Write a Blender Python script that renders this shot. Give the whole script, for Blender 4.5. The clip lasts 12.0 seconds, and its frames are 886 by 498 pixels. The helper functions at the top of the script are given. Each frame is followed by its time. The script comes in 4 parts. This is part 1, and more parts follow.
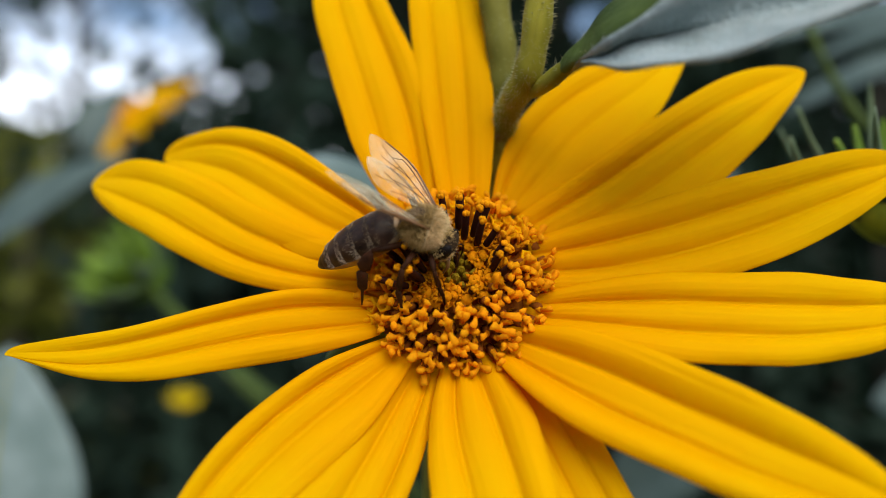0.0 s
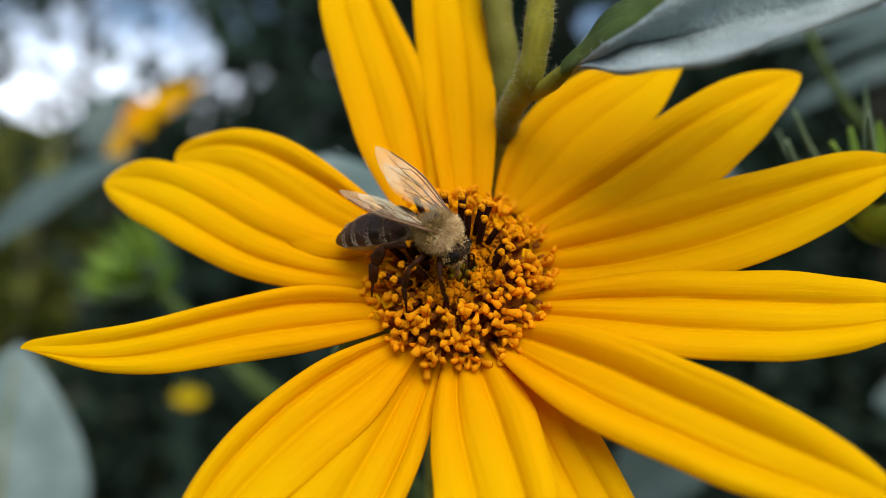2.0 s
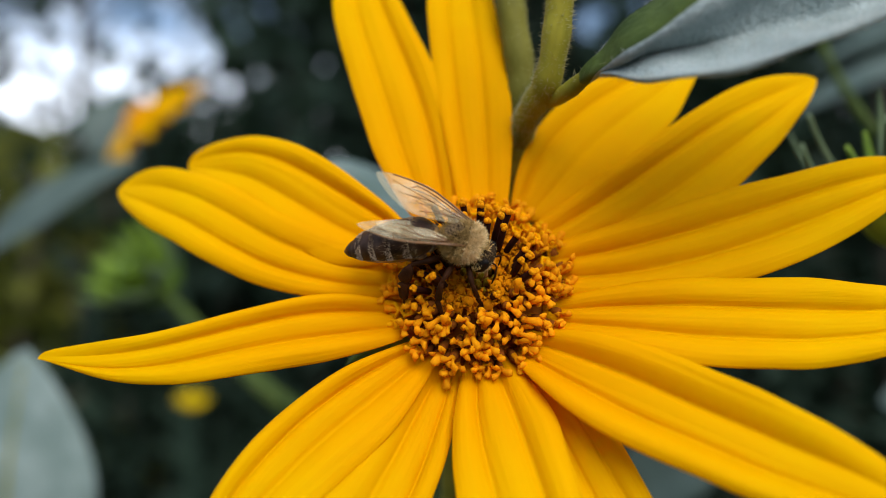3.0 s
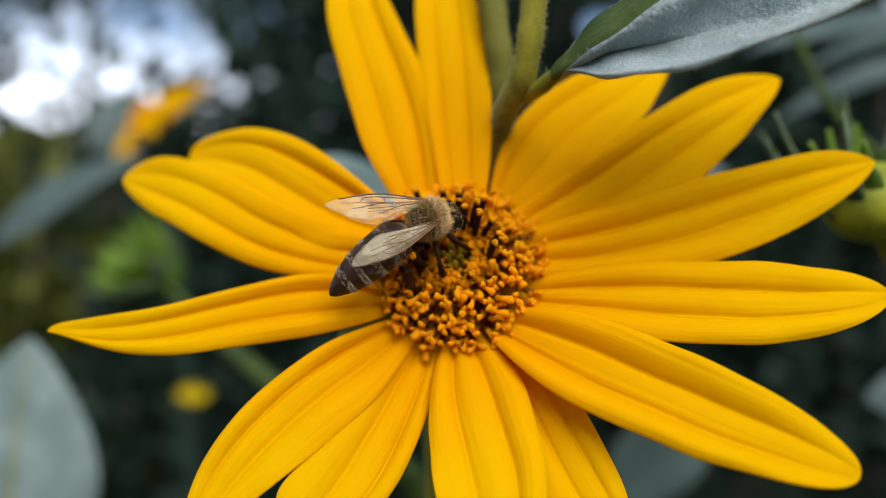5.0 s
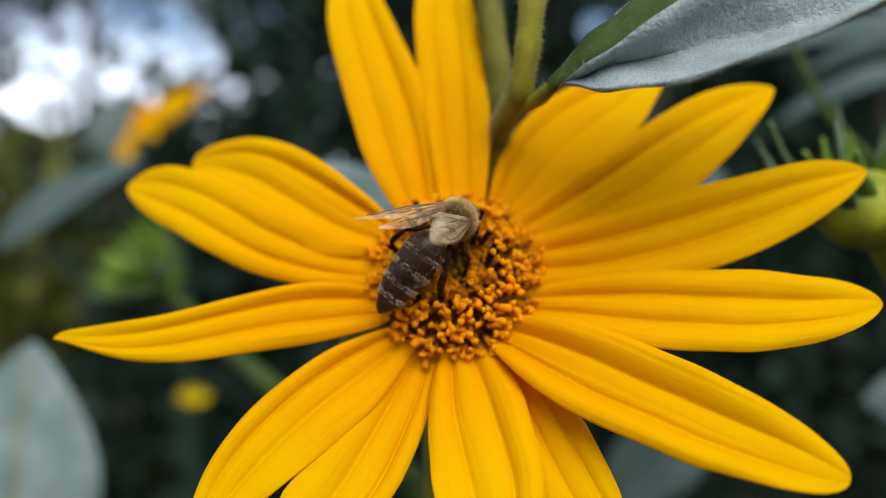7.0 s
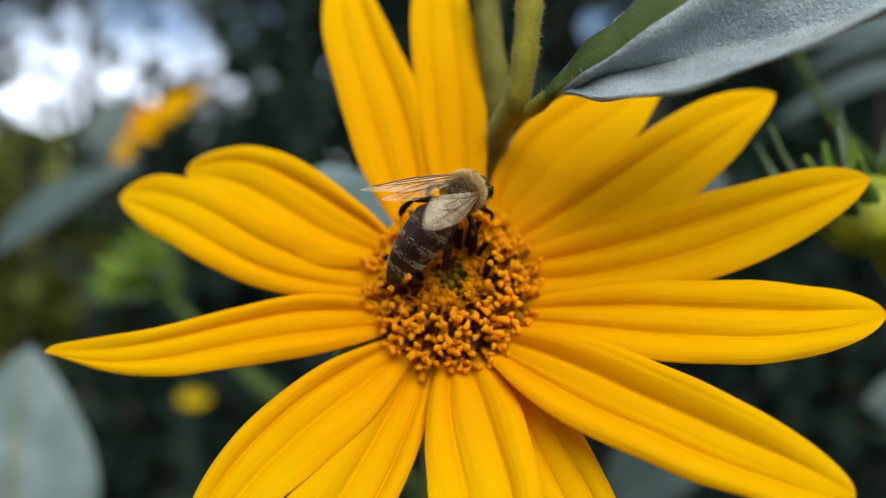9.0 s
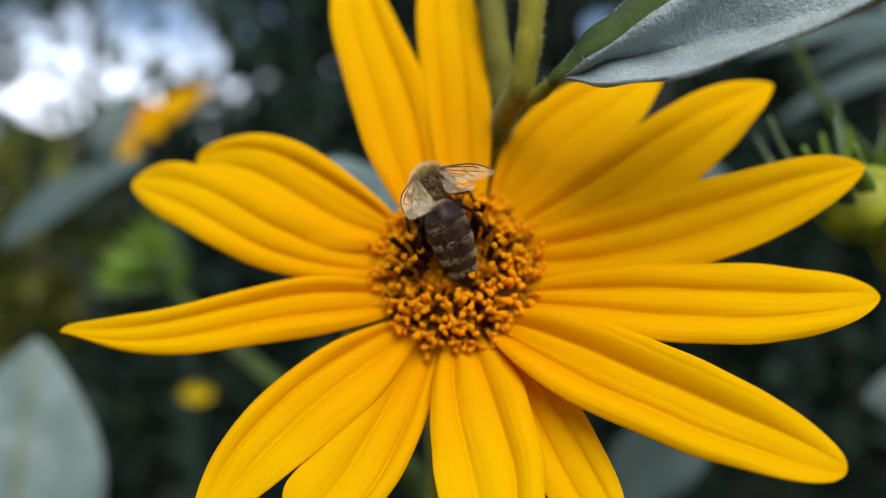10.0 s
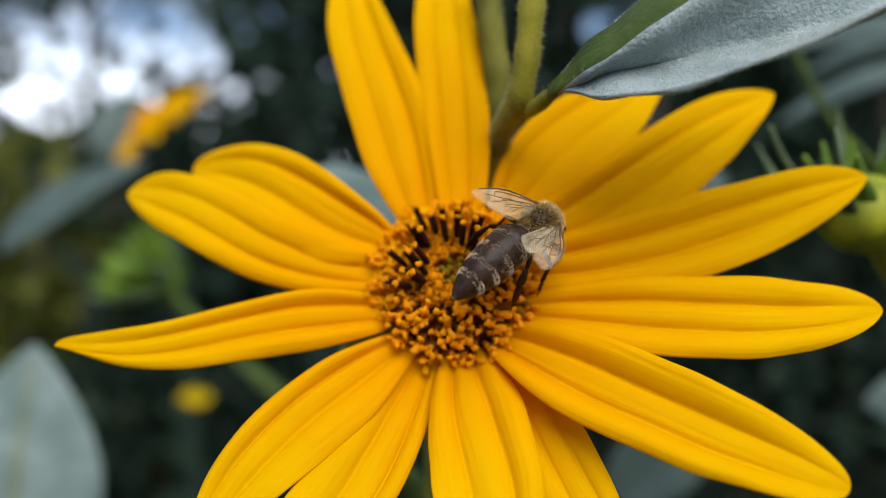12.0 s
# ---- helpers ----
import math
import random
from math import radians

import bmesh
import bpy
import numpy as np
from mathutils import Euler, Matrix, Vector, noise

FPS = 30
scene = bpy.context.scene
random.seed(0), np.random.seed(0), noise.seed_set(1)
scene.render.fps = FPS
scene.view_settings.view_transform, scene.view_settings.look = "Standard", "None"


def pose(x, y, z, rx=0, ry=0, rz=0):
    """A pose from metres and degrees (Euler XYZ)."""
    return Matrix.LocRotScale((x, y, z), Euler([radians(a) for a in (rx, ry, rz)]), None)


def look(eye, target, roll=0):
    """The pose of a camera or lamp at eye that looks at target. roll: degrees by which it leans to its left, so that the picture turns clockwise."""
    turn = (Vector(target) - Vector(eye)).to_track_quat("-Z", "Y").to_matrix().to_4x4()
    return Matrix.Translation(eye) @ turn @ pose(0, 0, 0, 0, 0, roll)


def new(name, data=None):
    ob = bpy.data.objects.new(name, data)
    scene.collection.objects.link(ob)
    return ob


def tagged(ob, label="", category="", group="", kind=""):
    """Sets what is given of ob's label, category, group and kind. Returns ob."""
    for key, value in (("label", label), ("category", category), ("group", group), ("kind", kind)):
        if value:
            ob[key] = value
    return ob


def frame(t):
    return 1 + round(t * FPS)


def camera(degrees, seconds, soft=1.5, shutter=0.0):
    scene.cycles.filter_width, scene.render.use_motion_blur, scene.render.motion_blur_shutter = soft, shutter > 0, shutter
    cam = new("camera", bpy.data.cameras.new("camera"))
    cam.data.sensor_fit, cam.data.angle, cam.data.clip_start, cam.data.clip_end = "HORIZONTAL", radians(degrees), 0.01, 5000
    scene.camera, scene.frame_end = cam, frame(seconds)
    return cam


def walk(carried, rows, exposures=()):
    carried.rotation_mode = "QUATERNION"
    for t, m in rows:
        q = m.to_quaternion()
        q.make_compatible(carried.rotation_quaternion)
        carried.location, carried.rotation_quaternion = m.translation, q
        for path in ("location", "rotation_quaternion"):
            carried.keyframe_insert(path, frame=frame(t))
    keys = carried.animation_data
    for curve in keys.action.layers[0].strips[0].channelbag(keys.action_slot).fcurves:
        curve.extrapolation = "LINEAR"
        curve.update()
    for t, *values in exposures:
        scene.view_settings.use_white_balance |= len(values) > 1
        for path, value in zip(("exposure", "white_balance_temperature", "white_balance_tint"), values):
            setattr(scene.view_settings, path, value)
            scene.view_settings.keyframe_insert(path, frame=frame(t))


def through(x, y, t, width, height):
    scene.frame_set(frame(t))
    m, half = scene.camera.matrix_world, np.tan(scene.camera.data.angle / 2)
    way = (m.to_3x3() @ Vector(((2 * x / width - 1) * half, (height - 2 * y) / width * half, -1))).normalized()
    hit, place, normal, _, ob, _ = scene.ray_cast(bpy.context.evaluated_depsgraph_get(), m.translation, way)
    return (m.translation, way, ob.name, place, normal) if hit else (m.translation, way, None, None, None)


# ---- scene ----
EYE = 1.3
MM = 0.001
cam = camera(68.0, 12.0, soft=0.85)
cam.data.dof.use_dof = True
cam.data.dof.focus_distance = 0.0582
cam.data.dof.aperture_fstop = 10.0
# seconds, metres right, ahead and up of the first eye, yaw, pitch, roll
ROWS = [
    (0, 0.00000, 0.00000, -0.00000, -0.000, -0.000, 0.000),
    (0.5, 0.00114, -0.00320, 0.00039, 0.115, 0.140, -0.116),
    (1, 0.00125, -0.00194, -0.00068, 0.152, 0.046, -0.110),
    (1.5, -0.00007, -0.00077, 0.00106, 0.141, 0.058, 0.025),
    (2, 0.00003, -0.00169, -0.00028, 0.278, 0.102, -0.199),
    (2.5, -0.00062, -0.00141, -0.00085, 0.301, 0.058, 0.055),
    (3, -0.00169, -0.00151, 0.00052, 0.263, 0.055, 0.091),
    (3.5, 0.00073, -0.00434, -0.00172, 0.376, 0.154, -0.345),
    (5.5, 0.00017, -0.00617, -0.00087, 0.540, 0.289, -0.394),
    (6, -0.00030, -0.00622, 0.00045, 0.434, 0.270, -0.172),
    (6.5, 0.00068, -0.00706, -0.00038, 0.500, 0.354, -0.359),
    (8.5, 0.00019, -0.00748, -0.00071, 0.604, 0.317, -0.288),
    (9, 0.00092, -0.00626, 0.00062, 0.508, 0.260, -0.137),
    (9.5, 0.00068, -0.00780, 0.00003, 0.602, 0.308, -0.275),
    (10, 0.00064, -0.00803, -0.00115, 0.689, 0.326, -0.371),
    (10.5, 0.00107, -0.00707, 0.00011, 0.564, 0.285, -0.208),
    (11, 0.00183, -0.00756, -0.00155, 0.576, 0.258, -0.227),
    (11.5, 0.00189, -0.00702, -0.00145, 0.619, 0.245, -0.265),
    (12, 0.00073, -0.00738, 0.00013, 0.628, 0.330, -0.276),
]
walk(cam, [(t, pose(x, y, EYE + z, 90 + pitch, roll, yaw)) for t, x, y, z, yaw, pitch, roll in ROWS])

# ---- light: open shade under a bright, thinly clouded sky ----
SUN_UP, SUN_TURN = 42.0, 166.0
world = bpy.data.worlds.new("sky")
scene.world = world
world.use_nodes = True
wn, wl = world.node_tree.nodes, world.node_tree.links
sky = wn.new("ShaderNodeTexSky")
sky.sky_type = "NISHITA"
sky.sun_disc = False
sky.sun_elevation = radians(SUN_UP)
sky.sun_rotation = radians(SUN_TURN)
sky.dust_density = 0.2
veil = wn.new("ShaderNodeMix")
veil.data_type = "RGBA"
coords = wn.new("ShaderNodeTexCoord")
cloud = wn.new("ShaderNodeTexNoise")
cloud.inputs["Scale"].default_value, cloud.inputs["Detail"].default_value = 6.5, 5.0
wl.new(coords.outputs["Generated"], cloud.inputs["Vector"])
cover = wn.new("ShaderNodeMapRange")
cover.inputs["From Min"].default_value, cover.inputs["From Max"].default_value = 0.40, 0.56
cover.inputs["To Min"].default_value, cover.inputs["To Max"].default_value = 0.0, 0.26
wl.new(cloud.outputs["Fac"], cover.inputs[0])
split = wn.new("ShaderNodeSeparateXYZ")
wl.new(coords.outputs["Generated"], split.inputs[0])
haze = wn.new("ShaderNodeMapRange")
haze.inputs["From Min"].default_value, haze.inputs["From Max"].default_value = 0.30, 0.20
wl.new(split.outputs[2], haze.inputs[0])
most = wn.new("ShaderNodeMath")
most.operation = "MAXIMUM"
wl.new(cover.outputs[0], most.inputs[0])
wl.new(haze.outputs[0], most.inputs[1])
wl.new(most.outputs[0], veil.inputs["Factor"])
veil.inputs["B"].default_value = (18.0, 19.6, 22.2, 1)
wl.new(sky.outputs[0], veil.inputs["A"])
wl.new(veil.outputs["Result"], wn["Background"].inputs[0])
wn["Background"].inputs[1].default_value = 0.125
sun_data = bpy.data.lights.new("sun", "SUN")
sun_data.energy, sun_data.angle, sun_data.color = 3.4, radians(50), (1.0, 0.95, 0.88)
sun = new("sun", sun_data)
sun_way = Vector((math.sin(radians(SUN_TURN)) * math.cos(radians(SUN_UP)), math.cos(radians(SUN_TURN)) * math.cos(radians(SUN_UP)), math.sin(radians(SUN_UP))))
sun.matrix_world = look(sun_way * 30, (0, 0, 0))
scene.view_settings.exposure = 0.03


# ---- materials ----
def material(name):
    m = bpy.data.materials.new(name)
    m.use_nodes = True
    return m, m.node_tree.nodes, m.node_tree.links, m.node_tree.nodes["Principled BSDF"]


def node(ns, kind, **values):
    n = ns.new(kind)
    for k, v in values.items():
        n.inputs[k].default_value = v
    return n


def ramp(ns, stops):
    r = ns.new("ShaderNodeValToRGB")
    e = r.color_ramp.elements
    while len(e) < len(stops):
        e.new(0.5)
    for el, (p, c) in zip(e, stops):
        el.position, el.color = p, (*c, 1)
    return r


def mottled(name, dark, light, scale, rough,  detail_scale=0.0, bump=0.0, metal=0.0, through=0.0, through_colour=None, island=0.0, stretch=(1, 1, 1), gloss=0.5):
    """A surface with two scales of variation, some relief and, for leaves and petals, light shining through."""
    m, ns, ls, b = material(name)
    geo = ns.new("ShaderNodeTexCoord")
    mp = ns.new("ShaderNodeMapping")
    mp.inputs["Scale"].default_value = stretch
    ls.new(geo.outputs["Object"], mp.inputs[0])
    n1 = node(ns, "ShaderNodeTexNoise", Scale=scale, Detail=4.0, Roughness=0.6)
    ls.new(mp.outputs[0], n1.inputs["Vector"])
    r = ramp(ns, [(0.3, dark), (0.7, light)])
    ls.new(n1.outputs["Fac"], r.inputs[0])
    colour = r.outputs[0]
    if island:
        info, gi = ns.new("ShaderNodeObjectInfo"), ns.new("ShaderNodeNewGeometry")
        add = ns.new("ShaderNodeMath")
        ls.new(info.outputs["Random"], add.inputs[0])
        ls.new(gi.outputs["Random Per Island"], add.inputs[1])
        mr = node(ns, "ShaderNodeMapRange", **{"From Max": 2.0, "To Min": 1 - island, "To Max": 1 + island})
        ls.new(add.outputs[0], mr.inputs[0])
        hsv = ns.new("ShaderNodeHueSaturation")
        ls.new(colour, hsv.inputs["Color"])
        ls.new(mr.outputs[0], hsv.inputs["Value"])
        colour = hsv.outputs[0]
    ls.new(colour, b.inputs["Base Color"])
    b.inputs["Roughness"].default_value = rough
    b.inputs["Metallic"].default_value = metal
    b.inputs["Specular IOR Level"].default_value = gloss
    if bump:
        n2 = node(ns, "ShaderNodeTexNoise", Scale=detail_scale or scale * 4, Detail=3.0)
        ls.new(mp.outputs[0], n2.inputs["Vector"])
        bp = node(ns, "ShaderNodeBump", Strength=0.6, Distance=bump)
        ls.new(n2.outputs["Fac"], bp.inputs["Height"])
        ls.new(bp.outputs[0], b.inputs["Normal"])
    if through:
        tr, mix = ns.new("ShaderNodeBsdfTranslucent"), ns.new("ShaderNodeMixShader")
        mix.inputs[0].default_value = through
        if through_colour:
            tr.inputs[0].default_value = (*through_colour, 1)
        else:
            ls.new(colour, tr.inputs[0])
        ls.new(b.outputs[0], mix.inputs[1])
        ls.new(tr.outputs[0], mix.inputs[2])
        ls.new(mix.outputs[0], ns["Material Output"].inputs[0])
    return m


def petal_material(name, deep, main, bright):
    """Yellow ray petal: streaks run along it, and the base is a deeper orange."""
    m, ns, ls, b = material(name)
    uv = ns.new("ShaderNodeUVMap")
    mp = ns.new("ShaderNodeMapping")
    mp.inputs["Scale"].default_value = (2.0, 22.0, 1.0)
    info = ns.new("ShaderNodeObjectInfo")
    off = ns.new("ShaderNodeMath")
    off.operation = "MULTIPLY"
    off.inputs[1].default_value = 40.0
    ls.new(info.outputs["Random"], off.inputs[0])
    comb = ns.new("ShaderNodeCombineXYZ")
    ls.new(off.outputs[0], comb.inputs[0])
    ls.new(uv.outputs[0], mp.inputs[0])
    ls.new(comb.outputs[0], mp.inputs["Location"])
    n1 = node(ns, "ShaderNodeTexNoise", Scale=1.0, Detail=5.0, Roughness=0.55)
    ls.new(mp.outputs[0], n1.inputs["Vector"])
    tc = ns.new("ShaderNodeTexCoord")
    n2 = node(ns, "ShaderNodeTexNoise", Scale=160.0, Detail=3.0)
    ls.new(tc.outputs["Object"], n2.inputs["Vector"])
    r = ramp(ns, [(0.25, main), (0.8, bright)])
    mixn = node(ns, "ShaderNodeMath")
    mixn.operation = "ADD"
    half = node(ns, "ShaderNodeMath")
    half.operation = "MULTIPLY"
    half.inputs[1].default_value = 0.5
    ls.new(n1.outputs["Fac"], mixn.inputs[0])
    ls.new(n2.outputs["Fac"], mixn.inputs[1])
    ls.new(mixn.outputs[0], half.inputs[0])
    ls.new(half.outputs[0], r.inputs[0])
    sep = ns.new("ShaderNodeSeparateXYZ")
    ls.new(uv.outputs[0], sep.inputs[0])
    base = node(ns, "ShaderNodeMapRange", **{"From Min": 0.0, "From Max": 0.5, "To Min": 0.85, "To Max": 0.0})
    ls.new(sep.outputs[0], base.inputs[0])
    mx = ns.new("ShaderNodeMix")
    mx.data_type = "RGBA"
    mx.inputs["B"].default_value = (*deep, 1)
    ls.new(base.outputs[0], mx.inputs["Factor"])
    ls.new(r.outputs[0], mx.inputs["A"])
    ls.new(mx.outputs["Result"], b.inputs["Base Color"])
    b.inputs["Roughness"].default_value = 0.62
    b.inputs["Specular IOR Level"].default_value = 0.02
    thin = ns.new("ShaderNodeMapping")
    thin.inputs["Scale"].default_value = (5.0, 85.0, 1.0)
    ls.new(uv.outputs[0], thin.inputs[0])
    ls.new(comb.outputs[0], thin.inputs["Location"])
    n3 = node(ns, "ShaderNodeTexNoise", Scale=1.0, Detail=3.0)
    ls.new(thin.outputs[0], n3.inputs["Vector"])
    both = node(ns, "ShaderNodeMath")
    both.operation = "MULTIPLY_ADD"
    both.inputs[1].default_value = 0.4
    ls.new(n3.outputs["Fac"], both.inputs[0])
    ls.new(n1.outputs["Fac"], both.inputs[2])
    bp = node(ns, "ShaderNodeBump", Strength=0.5, Distance=0.00018)
    ls.new(both.outputs[0], bp.inputs["Height"])
    ls.new(bp.outputs[0], b.inputs["Normal"])
    tr, mix = ns.new("ShaderNodeBsdfTranslucent"), ns.new("ShaderNodeMixShader")
    mix.inputs[0].default_value = 0.4
    warm = ns.new("ShaderNodeMix")
    warm.data_type, warm.blend_type = "RGBA", "MULTIPLY"
    warm.inputs["Factor"].default_value = 1.0
    warm.inputs["B"].default_value = (1.0, 0.82, 0.5, 1)
    ls.new(mx.outputs["Result"], warm.inputs["A"])
    ls.new(warm.outputs["Result"], tr.inputs[0])
    ls.new(b.outputs[0], mix.inputs[1])
    ls.new(tr.outputs[0], mix.inputs[2])
    ls.new(mix.outputs[0], ns["Material Output"].inputs[0])
    return m


M_PETAL = petal_material("petal_yellow", (0.93, 0.42, 0.0), (0.91, 0.51, 0.0), (0.93, 0.62, 0.0))
M_PETAL_PALE = petal_material("petal_pale", (0.74, 0.50, 0.004), (0.74, 0.56, 0.004), (0.80, 0.66, 0.01))
M_FLORET = mottled("floret_orange", (0.82, 0.29, 0.004), (0.90, 0.43, 0.008), 900, 0.8, 3200, 0.0001, through=0.35, island=0.2, gloss=0.02)
M_RIM = mottled("floret_yellow", (0.88, 0.40, 0.002), (0.94, 0.53, 0.004), 900, 0.8, 3200, 0.0001, through=0.35, island=0.15, gloss=0.02)
M_TUBE = mottled("floret_tube", (0.74, 0.22, 0.003), (0.88, 0.36, 0.005), 700, 0.75, 2600, 0.00008, through=0.3, island=0.3, gloss=0.02)
M_ANTHER = mottled("anther_brown", (0.014, 0.004, 0.003), (0.06, 0.014, 0.007), 900, 0.7, bump=0.00006, stretch=(1, 1, 0.3), gloss=0.12)
M_SLEEVE = mottled("anther_spent", (0.12, 0.032, 0.004), (0.34, 0.10, 0.010), 900, 0.8, stretch=(1, 1, 0.3), gloss=0.05)
M_DISC = mottled("disc_amber", (0.16, 0.045, 0.003), (0.40, 0.12, 0.006), 500, 0.7, bump=0.0001, gloss=0.1)
M_OLIVE = mottled("disc_olive", (0.17, 0.11, 0.006), (0.36, 0.24, 0.012), 800, 0.7, bump=0.0001, gloss=0.05)
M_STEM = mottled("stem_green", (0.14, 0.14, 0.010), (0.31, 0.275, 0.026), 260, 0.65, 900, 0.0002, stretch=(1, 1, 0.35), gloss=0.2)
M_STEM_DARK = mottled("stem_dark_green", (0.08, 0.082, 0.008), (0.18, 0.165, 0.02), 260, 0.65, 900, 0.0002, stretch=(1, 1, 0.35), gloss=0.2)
M_HAIR = mottled("plant_hair", (0.36, 0.34, 0.16), (0.52, 0.5, 0.28), 300, 0.6, through=0.3)
M_LEAF = mottled("leaf_grey_green", (0.26, 0.335, 0.345), (0.44, 0.525, 0.535), 260, 0.8, 2600, 0.0005, through=0.15, through_colour=(0.15, 0.25, 0.03))
M_DOWN = mottled("leaf_down", (0.42, 0.48, 0.46), (0.62, 0.67, 0.65), 300, 0.8, through=0.3, gloss=0.1)
# Shade on the leaves behind, put into a darker copy of the leaf colour.
M_LEAF_SHADED = mottled("leaf_shaded", (0.045, 0.078, 0.068), (0.095, 0.14, 0.125), 60, 0.6, 400, 0.0003, through=0.15, through_colour=(0.1, 0.18, 0.03))
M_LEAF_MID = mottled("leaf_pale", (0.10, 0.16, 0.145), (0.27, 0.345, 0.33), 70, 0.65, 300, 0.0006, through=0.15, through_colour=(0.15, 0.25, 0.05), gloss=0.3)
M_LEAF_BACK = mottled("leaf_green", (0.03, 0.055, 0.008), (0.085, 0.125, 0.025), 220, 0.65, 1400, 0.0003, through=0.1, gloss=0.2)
M_BRACT = mottled("bract_green", (0.035, 0.09, 0.006), (0.17, 0.28, 0.012), 180, 0.6, 900, 0.0001, through=0.12)
M_BUD = mottled("bud_yellow_green", (0.13, 0.17, 0.005), (0.50, 0.52, 0.012), 180, 0.6, 900, 0.0001, through=0.15)
M_SEPAL = mottled("sepal_green", (0.04, 0.075, 0.03), (0.13, 0.19, 0.085), 180, 0.6, 900, 0.0001, through=0.15)
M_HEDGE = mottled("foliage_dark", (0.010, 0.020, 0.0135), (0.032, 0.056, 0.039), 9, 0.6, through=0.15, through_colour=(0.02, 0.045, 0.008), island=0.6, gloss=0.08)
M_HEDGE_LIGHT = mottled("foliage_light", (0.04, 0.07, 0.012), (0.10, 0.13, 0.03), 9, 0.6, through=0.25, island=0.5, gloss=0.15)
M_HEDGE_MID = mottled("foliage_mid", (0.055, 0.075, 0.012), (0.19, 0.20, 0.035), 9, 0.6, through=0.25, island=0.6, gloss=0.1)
M_BARK = mottled("bark", (0.03, 0.025, 0.018), (0.09, 0.075, 0.055), 30, 0.85, 120, 0.002)
M_GROUND = mottled("ground", (0.035, 0.03, 0.02), (0.07, 0.085, 0.03), 2.5, 0.95, 40, 0.01)
M_SHELL = mottled("bee_shell", (0.022, 0.011, 0.008), (0.105, 0.054, 0.034), 900, 0.36, 2500, 0.00004, gloss=0.38)
M_BAND = mottled("bee_band", (0.22, 0.15, 0.095), (0.52, 0.40, 0.27), 1500, 0.8, 3000, 0.00005, gloss=0.1)
M_COLLAR = mottled("bee_collar", (0.56, 0.41, 0.19), (0.92, 0.75, 0.44), 500, 0.9, island=0.4, through=0.25, gloss=0.05)
M_FUZZ = mottled("bee_fuzz", (0.20, 0.13, 0.065), (0.46, 0.33, 0.19), 900, 0.85, gloss=0.05)
M_BELLY = mottled("bee_belly", (0.20, 0.11, 0.04), (0.42, 0.26, 0.11), 700, 0.4, 2500, 0.00003)
M_FUR = mottled("bee_fur", (0.32, 0.20, 0.065), (0.80, 0.57, 0.24), 500, 0.85, island=0.6, through=0.2, gloss=0.05)
M_PELT = mottled("bee_pelt", (0.016, 0.010, 0.006), (0.05, 0.032, 0.018), 900, 0.9, gloss=0.03)
M_EYE = mottled("bee_eye", (0.004, 0.003, 0.003), (0.010, 0.008, 0.007), 900, 0.5, gloss=0.1)
M_LEG = mottled("bee_leg", (0.014, 0.006, 0.003), (0.055, 0.018, 0.006), 700, 0.55, 2500, 0.00003, gloss=0.07)
M_VEIN = mottled("wing_vein", (0.10, 0.045, 0.014), (0.22, 0.10, 0.034), 700, 0.5)


def wing_material():
    m, ns, ls, b = material("wing_membrane")
    tc = ns.new("ShaderNodeTexCoord")
    n1 = node(ns, "ShaderNodeTexNoise", Scale=420.0, Detail=4.0)
    ls.new(tc.outputs["Object"], n1.inputs["Vector"])
    r = ramp(ns, [(0.3, (0.50, 0.39, 0.20)), (0.7, (0.82, 0.73, 0.52))])
    ls.new(n1.outputs["Fac"], r.inputs[0])
    ls.new(r.outputs[0], b.inputs["Base Color"])
    b.inputs["Roughness"].default_value = 0.3
    b.inputs["Specular IOR Level"].default_value = 0.5
    bp = node(ns, "ShaderNodeBump", Strength=0.7, Distance=0.0003)
    ls.new(n1.outputs["Fac"], bp.inputs["Height"])
    ls.new(bp.outputs[0], b.inputs["Normal"])
    tr, mix = ns.new("ShaderNodeBsdfTransparent"), ns.new("ShaderNodeMixShader")
    tr.inputs[0].default_value = (0.99, 0.985, 0.96, 1)
    fac = node(ns, "ShaderNodeMapRange", **{"From Min": 0.3, "From Max": 0.7, "To Min": 0.07, "To Max": 0.28})
    ls.new(n1.outputs["Fac"], fac.inputs[0])
    ls.new(fac.outputs[0], mix.inputs[0])
    ls.new(tr.outputs[0], mix.inputs[1])
    ls.new(b.outputs[0], mix.inputs[2])
    ls.new(mix.outputs[0], ns["Material Output"].inputs[0])
    return m


M_WING = wing_material()


# ---- mesh helpers ----
def mesh_of(name, bm, mat, smooth=True):
    me = bpy.data.meshes.new(name)
    bm.to_mesh(me)
    bm.free()
    me.materials.append(mat)
    for p in me.polygons:
        p.use_smooth = smooth
    return me


def part(name, bm, mat, parent=None, label="", at_pose=None):
    """One mesh object, under a thing or a part if given."""
    ob = new(name, bm if isinstance(bm, bpy.types.Mesh) else mesh_of(name, bm, mat))
    if parent is not None:
        ob.parent = parent
    if at_pose is not None:
        ob.matrix_basis = at_pose
    return tagged(ob, label)


def mm(*p):
    """A place in millimetres."""
    return Vector(p) * MM


def bez(p, q, r, s):
    return (1 - s) ** 2 * p + 2 * s * (1 - s) * q + s * s * r


def cubic(p, t):
    a, b, c, d = (Vector(v) for v in p)
    return (1 - t) ** 3 * a + 3 * t * (1 - t) ** 2 * b + 3 * t * t * (1 - t) * c + t ** 3 * d


